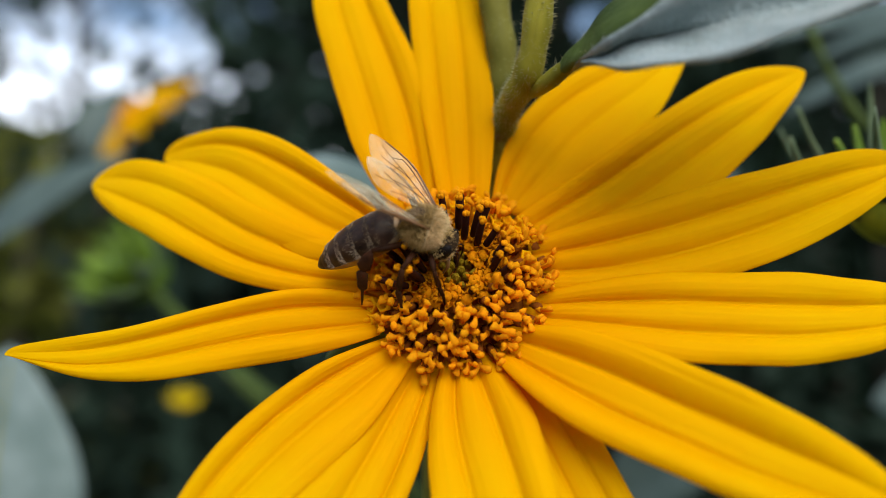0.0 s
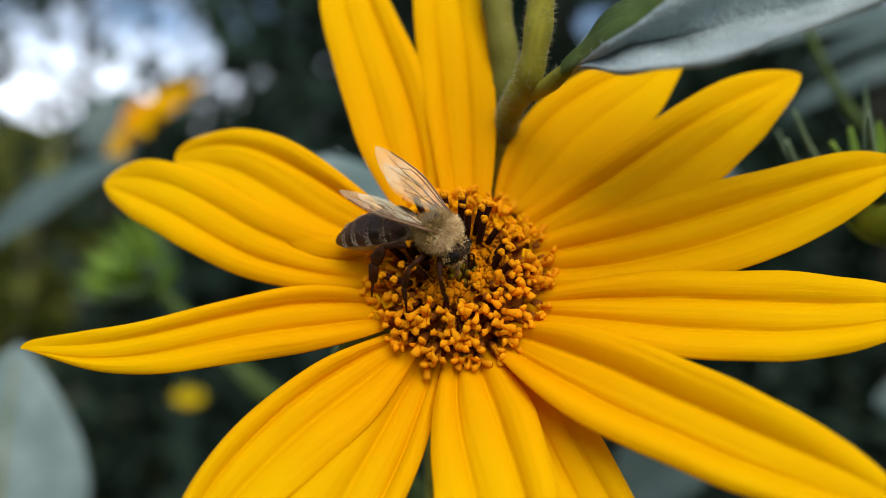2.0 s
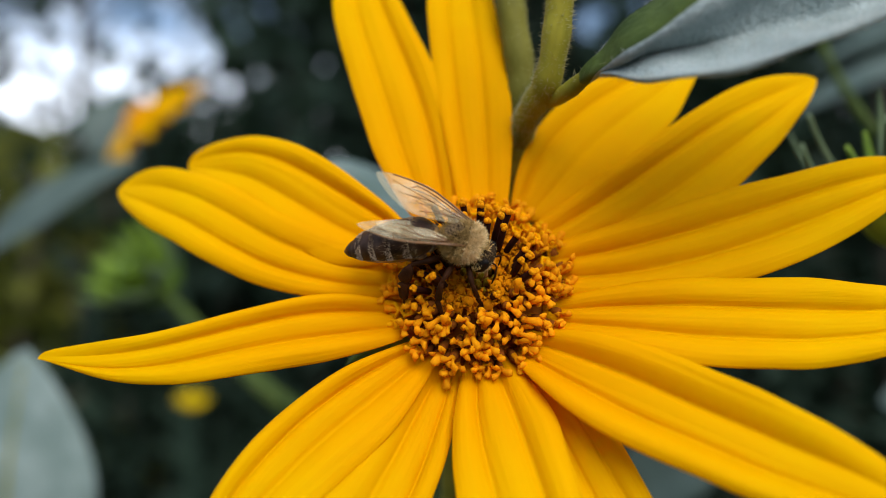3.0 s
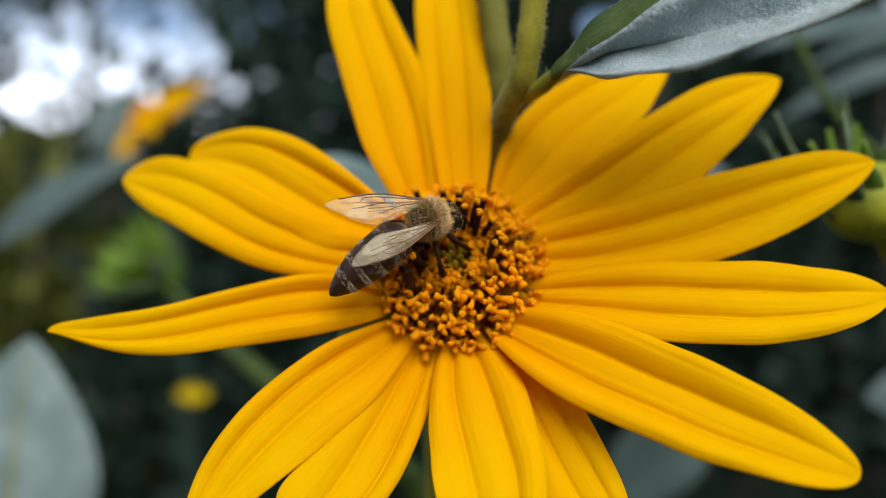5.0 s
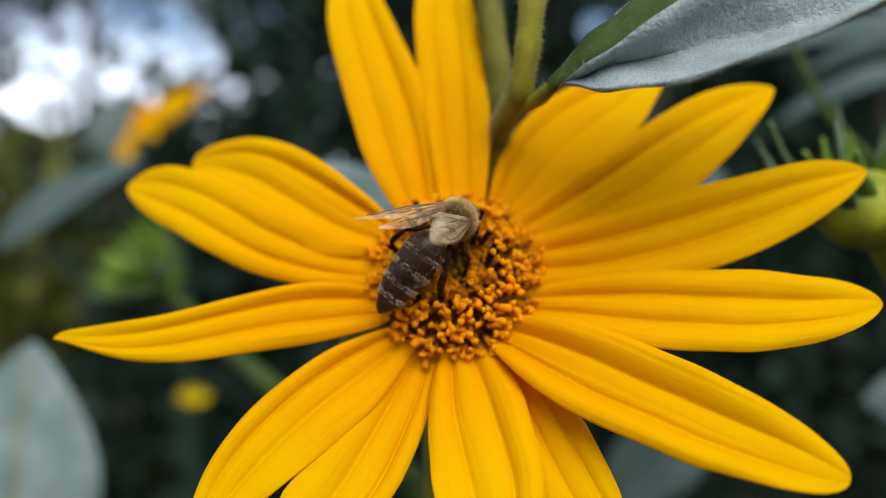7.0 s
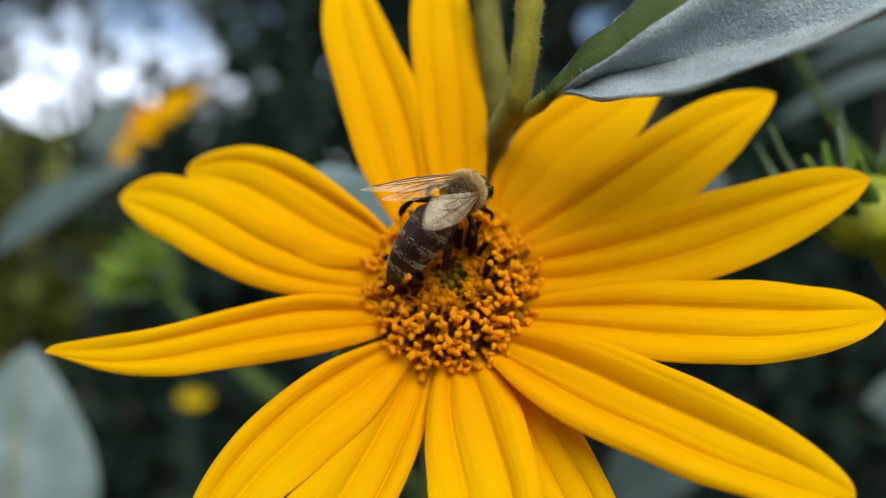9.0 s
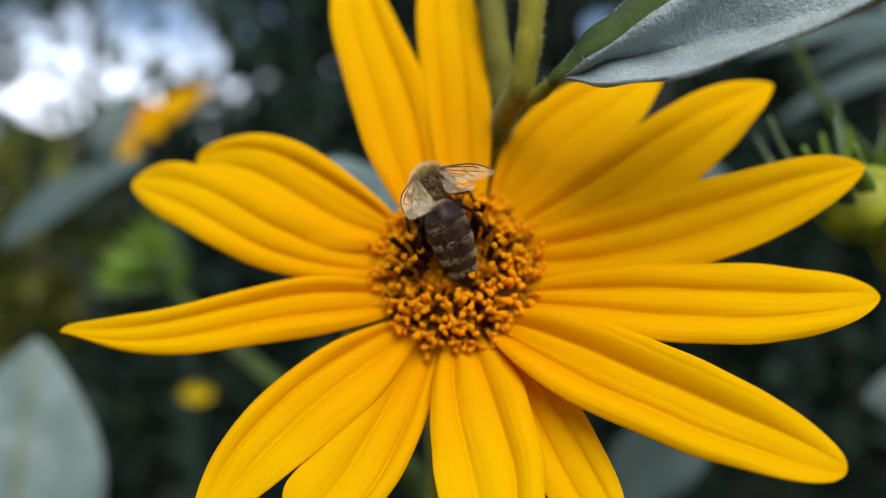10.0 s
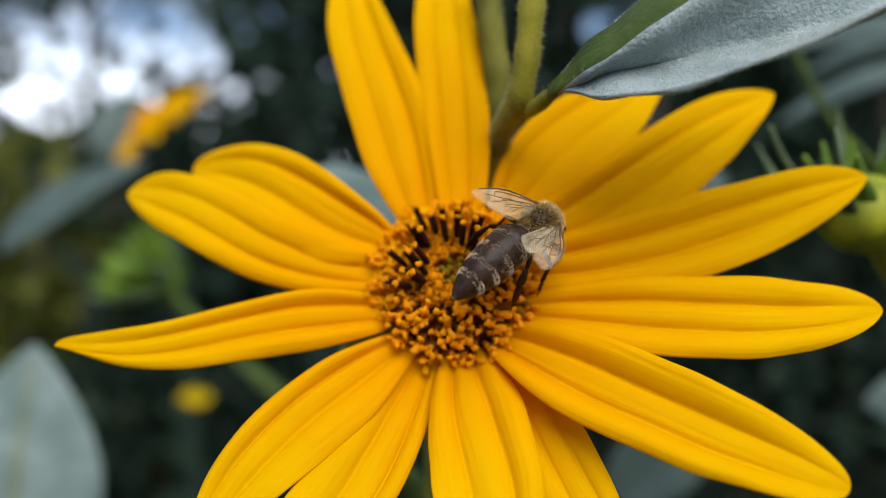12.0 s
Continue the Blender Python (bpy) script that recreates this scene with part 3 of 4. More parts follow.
def leaf_blade(rails, mat, parent, thick=0.00035, name="leaf", rows=40, label="", veins=0.0002, far_mat=None):
    """A blade lofted across rails, each a cubic from the leaf's base to its tip, with sunken side veins."""
    grid = []
    n = len(rails)
    for i in range(rows):
        s = i / (rows - 1)
        pts = [cubic(r, s) for r in rails]
        line = []
        for j in range((n - 1) * 8 + 1):
            a, f = divmod(j / 8, 1)
            a = int(a)
            if a == n - 1:
                a, f = n - 2, 1.0
            q = [pts[max(a - 1, 0)], pts[a], pts[a + 1], pts[min(a + 2, n - 1)]]
            line.append(0.5 * (2 * q[1] + (q[2] - q[0]) * f + (2 * q[0] - 5 * q[1] + 4 * q[2] - q[3]) * f * f + (3 * q[1] - q[0] - 3 * q[2] + q[3]) * f ** 3))
        grid.append(line)
    out = []
    for i, line in enumerate(grid):
        row = []
        for j, p in enumerate(line):
            du = grid[min(i + 1, rows - 1)][j] - grid[max(i - 1, 0)][j]
            dv = line[min(j + 1, len(line) - 1)] - line[max(j - 1, 0)]
            nn = du.cross(dv)
            nn = nn.normalized() if nn.length > 1e-12 else Vector((0, 0, 1))
            v = abs(j / (len(line) - 1) - 0.5)
            ridge = veins * math.sin(i * 0.55 - v * 9) * (0.4 + v)
            row.append((p + nn * (ridge + 0.0004 * noise.noise(p * 120)), nn))
        out.append(row)
    ob = part(name, sheet(bmesh.new(), out, thick), mat, parent, label)
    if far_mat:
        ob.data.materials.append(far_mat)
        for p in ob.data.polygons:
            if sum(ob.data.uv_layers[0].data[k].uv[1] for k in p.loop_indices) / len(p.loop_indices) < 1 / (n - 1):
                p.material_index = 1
    return ob


stalk("stem", [under(p) for p in ((0.01, 0.09, 0.0), (0.004, 0.10, 0.7), (0.0062, 0.085, 1.25), (0.0059, 0.0714, 1.3062), (0.0062, 0.0690, 1.3106), (0.0062, 0.0672, 1.3127))], 0.0045, 0.0014, M_STEM, plant)
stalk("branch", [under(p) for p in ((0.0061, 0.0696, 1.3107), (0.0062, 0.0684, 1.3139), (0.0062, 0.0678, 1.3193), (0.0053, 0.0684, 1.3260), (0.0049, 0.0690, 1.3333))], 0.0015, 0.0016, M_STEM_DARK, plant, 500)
stalk("branch", [under(p) for p in ((0.0062, 0.0690, 1.3106), (0.0062, 0.0660, 1.3129), (0.0067, 0.0630, 1.3143), (0.0078, 0.0594, 1.3164), (0.0085, 0.0576, 1.3219), (0.0087, 0.0570, 1.3280))], 0.0012, 0.00135, M_STEM, plant, 2400, hair_len=0.0005)
RAILS = [
    ((0.0097, 0.0582, 1.3150), (0.0114, 0.0522, 1.3178), (0.0156, 0.0516, 1.3214), (0.0246, 0.0522, 1.3280)),
    ((0.0104, 0.0570, 1.3154), (0.0119, 0.0480, 1.3152), (0.0158, 0.0468, 1.3175), (0.0272, 0.0480, 1.3261)),
    ((0.0107, 0.0570, 1.3158), (0.0122, 0.0486, 1.3156), (0.0178, 0.0498, 1.3165), (0.0357, 0.0504, 1.3252)),
    ((0.0109, 0.0564, 1.3160), (0.0127, 0.0486, 1.3160), (0.0202, 0.0510, 1.3152), (0.0430, 0.0510, 1.3232)),
    ((0.0110, 0.0564, 1.3159), (0.0129, 0.0462, 1.3131), (0.0168, 0.0438, 1.3098), (0.0400, 0.0456, 1.3224)),
]
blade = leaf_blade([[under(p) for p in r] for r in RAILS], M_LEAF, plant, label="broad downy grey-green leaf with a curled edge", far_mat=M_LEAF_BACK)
stalk("petiole", [under(p) for p in ((0.0061, 0.0660, 1.3129), (0.0076, 0.0630, 1.3148), (0.0093, 0.0588, 1.3149), (0.0112, 0.0552, 1.3160), (0.0124, 0.0522, 1.3160))], 0.0011, 0.0005, M_STEM, plant, 160)
rng = random.Random(77)
bm = bmesh.new()


def down_hair(p, d, length):
    e = d.orthogonal().normalized() * 0.000016
    f = d.cross(e)
    vs = [bm.verts.new(q) for q in (p + e, p - e + f, p - f, p + d * length)]
    for x in ((0, 1, 3), (1, 2, 3), (2, 0, 3)):
        bm.faces.new([vs[n] for n in x])


for rail in (RAILS[0], RAILS[3], RAILS[4]):
    for _ in range(1500):
        d = Vector((rng.gauss(0, 0.5), rng.gauss(-0.4, 0.5), rng.gauss(0.15, 0.7))).normalized()
        down_hair(under(cubic(rail, rng.uniform(0.02, 0.9))), d, rng.uniform(0.0002, 0.0005))
faces = [p for p in blade.data.polygons if p.material_index == 0]
for p in rng.choices(faces, [p.area for p in faces], k=14000):
    c = [blade.data.vertices[i].co for i in p.vertices]
    u, v = rng.random(), rng.random()
    d = (p.normal * 0.45 + Vector((rng.gauss(0.5, 0.5), rng.gauss(0, 0.5), rng.gauss(0.2, 0.5)))).normalized()
    down_hair(c[0].lerp(c[1], u).lerp(c[3].lerp(c[2], u), v), d, rng.uniform(0.00025, 0.00055))
tagged(part("down", bm, M_DOWN, blade, "short pale down over the blade and its edges"), kind="stuff")


# ---- other flowers, buds and leaves behind ----
def simple_leaf(parent, base, way, facing, length, width, mat, fold=0.25, droop=0.25, rib_mat=None):
    """A broad pointed leaf with a petiole, from base along way, its upper face towards facing."""
    base, t0, f = Vector(base), Vector(way).normalized(), Vector(facing).normalized()
    side = t0.cross(f).normalized()
    f = side.cross(t0)
    grid = []
    for i in range(18):
        s = i / 17
        c = base + t0 * length * s - f * droop * length * s * s
        w = width / 2 * max(0.02, math.sin(math.pi * min(1, s ** 0.75)) ** 0.8)
        grid.append([(c + side * w * v + f * (fold * w * abs(v) + 0.02 * length * noise.noise(Vector((s * 3, v, base.x * 50)))), f) for v in (-1, -0.75, -0.5, -0.25, 0, 0.25, 0.5, 0.75, 1)])
    blade = part("leaf", sheet(bmesh.new(), grid, 0.0005), mat, parent)
    rib = [row[4][0] + f * 0.0003 for row in grid[:-1]]
    part("midrib", tube(bmesh.new(), rib, [0.00075 * (1 - 0.8 * k / len(rib)) for k in range(len(rib))], 6), rib_mat or mat, blade, "raised midrib")
    return blade


def bud(parent, centre, axis, size, seed, slim=1.0, outer=9, core=M_BRACT):
    """A closed flower bud: a green cup wrapped in pointed, curling bracts."""
    rng = random.Random(seed)
    turn = Vector(axis).to_track_quat("Z", "Y").to_matrix().to_4x4()
    m = Matrix.Translation(centre) @ turn
    bm = ball(bmesh.new(), (0, 0, 0), (size * 0.42, size * 0.42, size * 0.36), 10, 16)
    cup = part("bud", bm, core, parent, "closed green bud with curled bracts", m)
    for ring, (n, up, curl, ln) in enumerate(((outer, 25, 0.9, 0.75), (outer, 48, 0.5, 0.7), (7, 68, -0.2, 0.6))):
        me = bract(size * ln * (1.5 if slim < 1 else 1), size * 0.26 * slim, curl, M_SEPAL if ring == 0 or slim < 1 else M_BRACT) if curl > 0 else bract(size * ln, size * 0.24, 0.15, M_BRACT if slim < 1 else core)
        for k in range(n):
            part("bract", me, None, cup, at_pose=pose(0, 0, 0, 0, 0, 360 / n * (k + 0.5 * ring) + rng.uniform(-9, 9)) @ pose(size * 0.28, 0, -size * 0.12 + ring * size * 0.1, 0, -up + rng.uniform(-10, 10), 0))
    return cup


def side_flower(parent, centre, axis, size, n, droop, seed, mat):
    """A smaller open flower: a disc and a ring of drooping petals."""
    rng = random.Random(seed)
    m = Matrix.Translation(centre) @ Vector(axis).to_track_quat("Z", "Y").to_matrix().to_4x4()
    head = part("disc", ball(bmesh.new(), (0, 0, 0), (size * 0.17, size * 0.17, size * 0.1), 8, 14), M_FLORET if mat is M_PETAL else mat, parent, "domed disc", m)
    for k in range(n):
        grid = []
        ln = size * 0.5 * rng.uniform(0.85, 1.1)
        for i in range(14):
            s = i / 13
            c = Vector((size * 0.13 + ln * s, 0, -droop * ln * s * s + rng.uniform(0, 0.01) * ln))
            w = size * 0.11 * math.sin(math.pi * min(1, 0.2 + 0.8 * s ** 0.9)) ** 0.7 + 0.0002
            grid.append([(c + Vector((0, 1, 0)) * w * v + Vector((0, 0, 1)) * w * 0.3 * math.cos(v * 5), Vector((0, 0, 1))) for v in (-1, -0.6, -0.2, 0.2, 0.6, 1)])
        part("petal", sheet(bmesh.new(), grid, 0.0004), mat, head, at_pose=pose(0, 0, 0, 0, 0, 360 / n * k + rng.uniform(-6, 6)))
    return head


def root(label, x, y, name="sunflower_plant"):
    ob = tagged(new(name), label, "plant", "sunflower plants")
    ob.location = (x, y, 0)
    return ob


def rel(ob, p):
    return Vector(p) - Vector(ob.location)


# bud and pale leaves on a plant close behind
pl = root("green sunflower plant with a closed bud and pale leaves", 0.02, 0.17)
BUDL = Vector((-0.0876, 0.1890, 1.2929))
stalk("stem", [(0, 0, 0), (0.02, -0.02, 0.7), rel(pl, (-0.0024, 0.1140, 1.2491)), rel(pl, (-0.0362, 0.1260, 1.2730)), rel(pl, (-0.0662, 0.1700, 1.2800)), rel(pl, BUDL)], 0.0035, 0.0013, M_LEAF_BACK, pl)
bud(pl, rel(pl, BUDL), (-0.5, -0.45, 0.5), 0.0225, 3)
simple_leaf(pl, rel(pl, (-0.1170, 0.1670, 1.2080)), (0.02, 0.05, 1), (0.2, -1, 0.35), 0.066, 0.0455, M_LEAF_MID, 0.1, 0.12, M_STEM)
simple_leaf(pl, rel(pl, (-0.0275, 0.1050, 1.3100)), (1, 0.2, -0.05), (0.1, -0.7, 0.8), 0.030, 0.018, M_LEAF_MID, 0.2, 0.3)
simple_leaf(pl, rel(pl, (-0.1760, 0.2480, 1.2990)), (0.8, 0.1, 0.8), (-0.4, -0.8, 0.6), 0.064, 0.028, M_LEAF_SHADED, 0.2, 0.2)

pr = root("green sunflower plant with an unopened bud", 0.30, 0.16)
BUDR = Vector((0.0532, 0.0760, 1.3052))
stalk("stem", [(0, 0, 0), (-0.01, -0.01, 0.8), rel(pr, BUDR) + Vector((0.06, 0.03, -0.07)), rel(pr, BUDR)], 0.006, 0.002, M_STEM, pr)
bud(pr, rel(pr, BUDR), (-0.15, -0.3, 0.9), 0.0138, 5, slim=0.5, outer=5, core=M_BUD)
stalk("branch", [rel(pr, (0.0636, 0.1200, 1.3517)), rel(pr, (0.0670, 0.1170, 1.3353)), rel(pr, (0.0732, 0.1140, 1.3217)), rel(pr, (0.0987, 0.1140, 1.2962)), rel(pr, (0.28, 0.155, 0.7))], 0.0005, 0.0012, M_LEAF_BACK, pr)
simple_leaf(pr, rel(pr, (0.1229, 0.1560, 1.3538)), (-1, 0.1, 0.15), (0.2, -0.6, 0.9), 0.045, 0.022, M_LEAF_SHADED)
simple_leaf(pr, rel(pr, (0.1700, 0.2100, 1.3640)), (-1, 0.1, -0.12), (0.2, -0.6, 0.9), 0.06, 0.016, M_LEAF_SHADED)
simple_leaf(pr, rel(pr, (0.1800, 0.2300, 1.3800)), (-1, 0.1, -0.05), (0.2, -0.5, 0.9), 0.05, 0.016, M_LEAF_SHADED)
simple_leaf(pr, rel(pr, (0.0737, 0.1800, 1.2537)), (-0.7, 0.1, -0.7), (0.2, -0.9, 0.7), 0.045, 0.022, M_LEAF_SHADED)
simple_leaf(pr, rel(pr, (0.1341, 0.1800, 1.2568)), (-1, 0.1, 0.2), (0.2, -0.9, 0.7), 0.014, 0.018, M_LEAF_SHADED)
simple_leaf(pr, rel(pr, (0.0693, 0.1560, 1.3189)), (-0.8, 0.1, -0.3), (0.2, -0.9, 0.7), 0.03, 0.014, M_LEAF_SHADED)

po = root("sunflower plant with a drooping orange-yellow flower", -0.17, 0.40)
OR = Vector((-0.1705, 0.3600, 1.3740))
stalk("stem", [(0, 0, 0), (0.01, 0.03, 0.7), rel(po, OR) + Vector((0.012, 0.03, -0.12)), rel(po, OR) + Vector((0.0, 0.004, 0))], 0.006, 0.0022, M_HEDGE, po)
side_flower(po, rel(po, OR), (-0.64, -0.40, 0.66), 0.062, 16, 0.4, 4, M_PETAL)
simple_leaf(po, rel(po, (-0.2389, 0.4560, 1.3632)), (0.15, 0.1, 1), (0.2, -1, 0.3), 0.055, 0.045, M_LEAF_SHADED)

py = root("sunflower plant with a small half-open yellow flower", -0.14, 0.42)
YE = Vector((-0.1422, 0.3600, 1.2154))
stalk("stem", [(0, 0, 0), (0.0, 0.0, 0.7), rel(py, YE) + Vector((0.002, 0.004, -0.05)), rel(py, YE)], 0.004, 0.0010, M_HEDGE, py)
side_flower(py, rel(py, YE), (0.2, -0.3, 0.9), 0.0155, 10, -0.7, 9, M_PETAL_PALE)


# ---- shrubs and trees behind ----
def leaf_cloud(name, count, spread, size, mat, parent, seed, keep):
    """Many small folded leaves scattered in a volume; keep(p) says where they may grow."""
    rng = random.Random(seed)
    verts, faces = [], []
    while len(faces) < count * 4:
        p = Vector([rng.uniform(a, b) for a, b in spread])
        if not keep(p, rng):
            continue
        t = Vector((rng.gauss(0, 1), rng.gauss(0, 1), rng.gauss(-0.3, 0.8))).normalized()
        s = t.cross(Vector((rng.gauss(0, 1), rng.gauss(0, 1), rng.gauss(0, 1)))).normalized()
        n = s.cross(t)
        ln = size * rng.uniform(0.6, 1.3)
        w = ln * 0.3
        k = len(verts)
        for q in (p, p + t * ln * 0.45 + s * w + n * w * 0.3, p + t * ln * 0.5, p + t * ln * 0.45 - s * w + n * w * 0.3, p + t * ln):
            verts.append(q - parent.location)
        faces += [(k, k + 1, k + 2), (k, k + 2, k + 3), (k + 1, k + 4, k + 2), (k + 2, k + 4, k + 3)]
    me = bpy.data.meshes.new(name)
    me.from_pydata(verts, [], faces)
    me.materials.append(mat)
    return tagged(part(name, me, mat, parent), kind="stuff")


def shrub(x, y, top, wide, deep, count, size, mat, seed, keep=None, category="shrub", label="dense dark green garden shrub"):
    ob = tagged(new("shrub"), label, category, "shrubs behind the flowers")
    ob.location = (x, y, 0)
    rng = random.Random(seed)
    for k in range(4):
        dx, dy = rng.uniform(-0.35, 0.35) * wide, rng.uniform(-0.3, 0.3) * deep
        stalk("trunk", [(dx * 0.2, dy * 0.2, -0.02), (dx * 0.5, dy * 0.5, top * 0.35), (dx * 0.8, dy * 0.8, top * 0.65), (dx, dy, top * 0.9)], 0.02 * wide, 0.006 * wide, M_BARK, ob, seg=8)

    def inside(p, rng):
        d = (((p.x - x) / (wide / 2)) ** 2 + ((p.y - y) / (deep / 2)) ** 2 + ((p.z - top * 0.5) / (top * 0.52)) ** 2)
        ok = d < 1 + 0.3 * noise.noise(p * 2.5) and noise.noise(p * 3.1 / wide) > -0.25
        return ok and (keep is None or keep(p))

    leaf_cloud("foliage", count, ((x - wide / 2, x + wide / 2), (y - deep / 2, y + deep / 2), (0.02, top)), size, mat, ob, seed, inside)
    return ob


def gap(p):
    """Keeps one opening in the foliage free, through which the sky shows."""
    return math.hypot(p.x / p.y - 0.222, (p.z - EYE) / p.y - 0.352) > 0.034


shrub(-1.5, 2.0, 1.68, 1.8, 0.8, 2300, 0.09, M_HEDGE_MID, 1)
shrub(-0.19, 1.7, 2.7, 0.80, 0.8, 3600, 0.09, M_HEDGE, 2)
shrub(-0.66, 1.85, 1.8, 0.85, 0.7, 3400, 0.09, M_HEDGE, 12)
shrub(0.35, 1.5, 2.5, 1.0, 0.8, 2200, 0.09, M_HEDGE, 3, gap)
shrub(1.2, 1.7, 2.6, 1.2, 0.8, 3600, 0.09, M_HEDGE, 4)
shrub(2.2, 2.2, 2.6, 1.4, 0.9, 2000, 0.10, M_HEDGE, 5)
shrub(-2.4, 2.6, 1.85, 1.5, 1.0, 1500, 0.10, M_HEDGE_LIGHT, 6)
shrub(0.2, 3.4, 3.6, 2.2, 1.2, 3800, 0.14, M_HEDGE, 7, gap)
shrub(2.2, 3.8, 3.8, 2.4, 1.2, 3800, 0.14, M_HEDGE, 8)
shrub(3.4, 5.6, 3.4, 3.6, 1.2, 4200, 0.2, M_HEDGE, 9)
# unseen shrubs added round the back of the eye to block low sky light
for k, (x, y, top) in enumerate(((-3.2, 0.3, 2.6), (-2.4, -2.0, 2.5), (0.0, -2.8, 2.6), (2.4, -2.0, 2.4), (3.3, 0.4, 2.6))):
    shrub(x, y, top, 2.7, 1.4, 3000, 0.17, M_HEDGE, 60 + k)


def tree(x, y, height, count, seed):
    """A garden tree with a straight trunk, limbs and an open, ragged crown."""
    ob = tagged(new("tree"), "leafy garden tree with an open ragged crown", "tree")
    ob.location = (x, y, 0)
    rng = random.Random(seed)
    stalk("trunk", [(0, 0, -0.05), (0.05, 0, height * 0.3), (-0.05, 0.1, height * 0.6), (0.1, 0, height * 0.95)], 0.12, 0.03, M_BARK, ob)
    for k in range(9):
        a, h = 2.4 * k, height * (0.28 + 0.07 * k)
        d = Vector((math.cos(a), math.sin(a), 0.35))
        stalk("limb", [Vector((0, 0, h)), Vector((0, 0, h + 0.1)) + d * 0.8, Vector((0, 0, h + 0.25)) + d * 1.7], 0.035, 0.008, M_BARK, ob, seg=7)

    def inside(p, rng):
        q = Vector((p.x - x, p.y - y, p.z - height * 0.62))
        if (q.x / 2.3) ** 2 + (q.y / 2.0) ** 2 + (q.z / (height * 0.42)) ** 2 > 1:
            return False
        u, w = p.x / p.y, (p.z - EYE) / p.y
        bare = math.hypot((u + 0.50) / 0.20, (w - 0.275) / 0.12) + 0.55 * noise.noise(p * 1.9)
        return noise.noise(p * 1.3) > (0.46 if bare < 1 else -0.3)

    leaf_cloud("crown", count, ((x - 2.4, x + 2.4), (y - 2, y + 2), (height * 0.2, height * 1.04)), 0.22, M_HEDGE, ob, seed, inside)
    return ob


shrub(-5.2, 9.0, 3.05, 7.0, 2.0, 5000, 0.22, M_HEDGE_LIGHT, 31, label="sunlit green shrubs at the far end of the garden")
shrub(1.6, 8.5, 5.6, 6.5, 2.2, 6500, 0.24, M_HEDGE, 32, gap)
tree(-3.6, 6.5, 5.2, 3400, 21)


# ---- the bee ----
bee = tagged(new("honey_bee"), "brown furry honey bee with banded abdomen gathering pollen on the flower", "bee")
bee.scale = (1.1, 1.1, 1.1)


def fur(name, centre, radii, count, length, parent, seed, keep=lambda d: True, mat=None, thin=0.036):
    """Short tapering hairs on an ellipsoid, in millimetres."""
    rng = random.Random(seed)
    verts, faces = [], []
    while len(faces) < count * 3:
        d = Vector((rng.gauss(0, 1), rng.gauss(0, 1), rng.gauss(0, 1))).normalized()
        if not keep(d):
            continue
        p = Vector(centre) + Vector((d.x * radii[0], d.y * radii[1], d.z * radii[2])) * 0.97
        n = Vector((d.x / radii[0], d.y / radii[1], d.z / radii[2])).normalized()
        way = (n + 0.55 * Vector((rng.gauss(0, 1), rng.gauss(0, 1), rng.gauss(0, 1))) + Vector((-0.12, 0, 0))).normalized()
        a = way.orthogonal().normalized()
        b = way.cross(a)
        k = len(verts)
        verts += [(p + a * thin) * MM, (p - a * thin * 0.5 + b * thin) * MM, (p - a * thin * 0.5 - b * thin) * MM, (p + way * length * rng.uniform(0.5, 1.2)) * MM]
        faces += [(k, k + 1, k + 3), (k + 1, k + 2, k + 3), (k + 2, k, k + 3)]
    me = bpy.data.meshes.new(name)
    me.from_pydata(verts, [], faces)
    me.materials.append(mat or M_FUR)
    return tagged(part(name, me, None, parent, "short tan fur"), kind="stuff")



thorax = part("thorax", ball(bmesh.new(), (0, 0, 0), mm(1.65, 1.55, 1.5), 14, 22), M_PELT, bee, "round thorax under tan fur")
def bald(d):
    return d.z > 0.1 and ((d.x + 0.5) / 0.46) ** 2 + (d.y / 0.55) ** 2 < 0.85 + 0.3 * noise.noise(d * 9)


fur("fur", (0, 0, 0), (1.65, 1.55, 1.5), 4600, 0.58, thorax, 1, lambda d: d.z > -0.8 and not bald(d))
fur("short_fur", (0, 0, 0), (1.65, 1.55, 1.5), 380, 0.26, thorax, 4, bald, M_FUZZ)
fur("collar", (0.12, 0, 0.05), (1.65, 1.58, 1.5), 1500, 0.55, thorax, 3, lambda d: d.z > -0.3 and 0.25 < d.x < 0.85, M_COLLAR)
tilt = Euler((0, radians(28), 0)).to_matrix()
head = part("head", ball(bmesh.new(), (0, 0, 0), mm(0.85, 1.35, 1.25), 12, 18, tilt), M_PELT, bee, "dark triangular head", pose(1.9 * MM, 0, -0.85 * MM))
fur("fur", (0, 0, 0), (0.86, 1.34, 1.24), 700, 0.3, head, 2)
for s in (-1, 1):
    part("eye", ball(bmesh.new(), mm(0.12, 1.02 * s, 0.05), mm(0.52, 0.4, 0.9), 10, 14, tilt), M_EYE, head, "large glossy dark compound eye")
    bm = tube(bmesh.new(), [mm(0.75, 0.3 * s, 0.0), mm(1.15, 0.5 * s, 0.1), mm(1.3, 0.6 * s, 0.0), mm(1.4, 0.85 * s, -0.8), mm(1.35, 1.0 * s, -1.6)], [0.085 * MM, 0.07 * MM, 0.085 * MM, 0.085 * MM, 0.05 * MM], 7)
    part("antenna", bm, M_LEG, head)
part("tongue", tube(bmesh.new(), [mm(0.5, 0, -1.3), mm(0.7, 0, -2.2), mm(0.5, 0, -3.0)], [0.22 * MM, 0.16 * MM, 0.05 * MM], 7), M_BELLY, head, "brown sucking tongue")

# abdomen: its own space starts at the waist and runs backwards along -x
LEN_ABD = 8.7


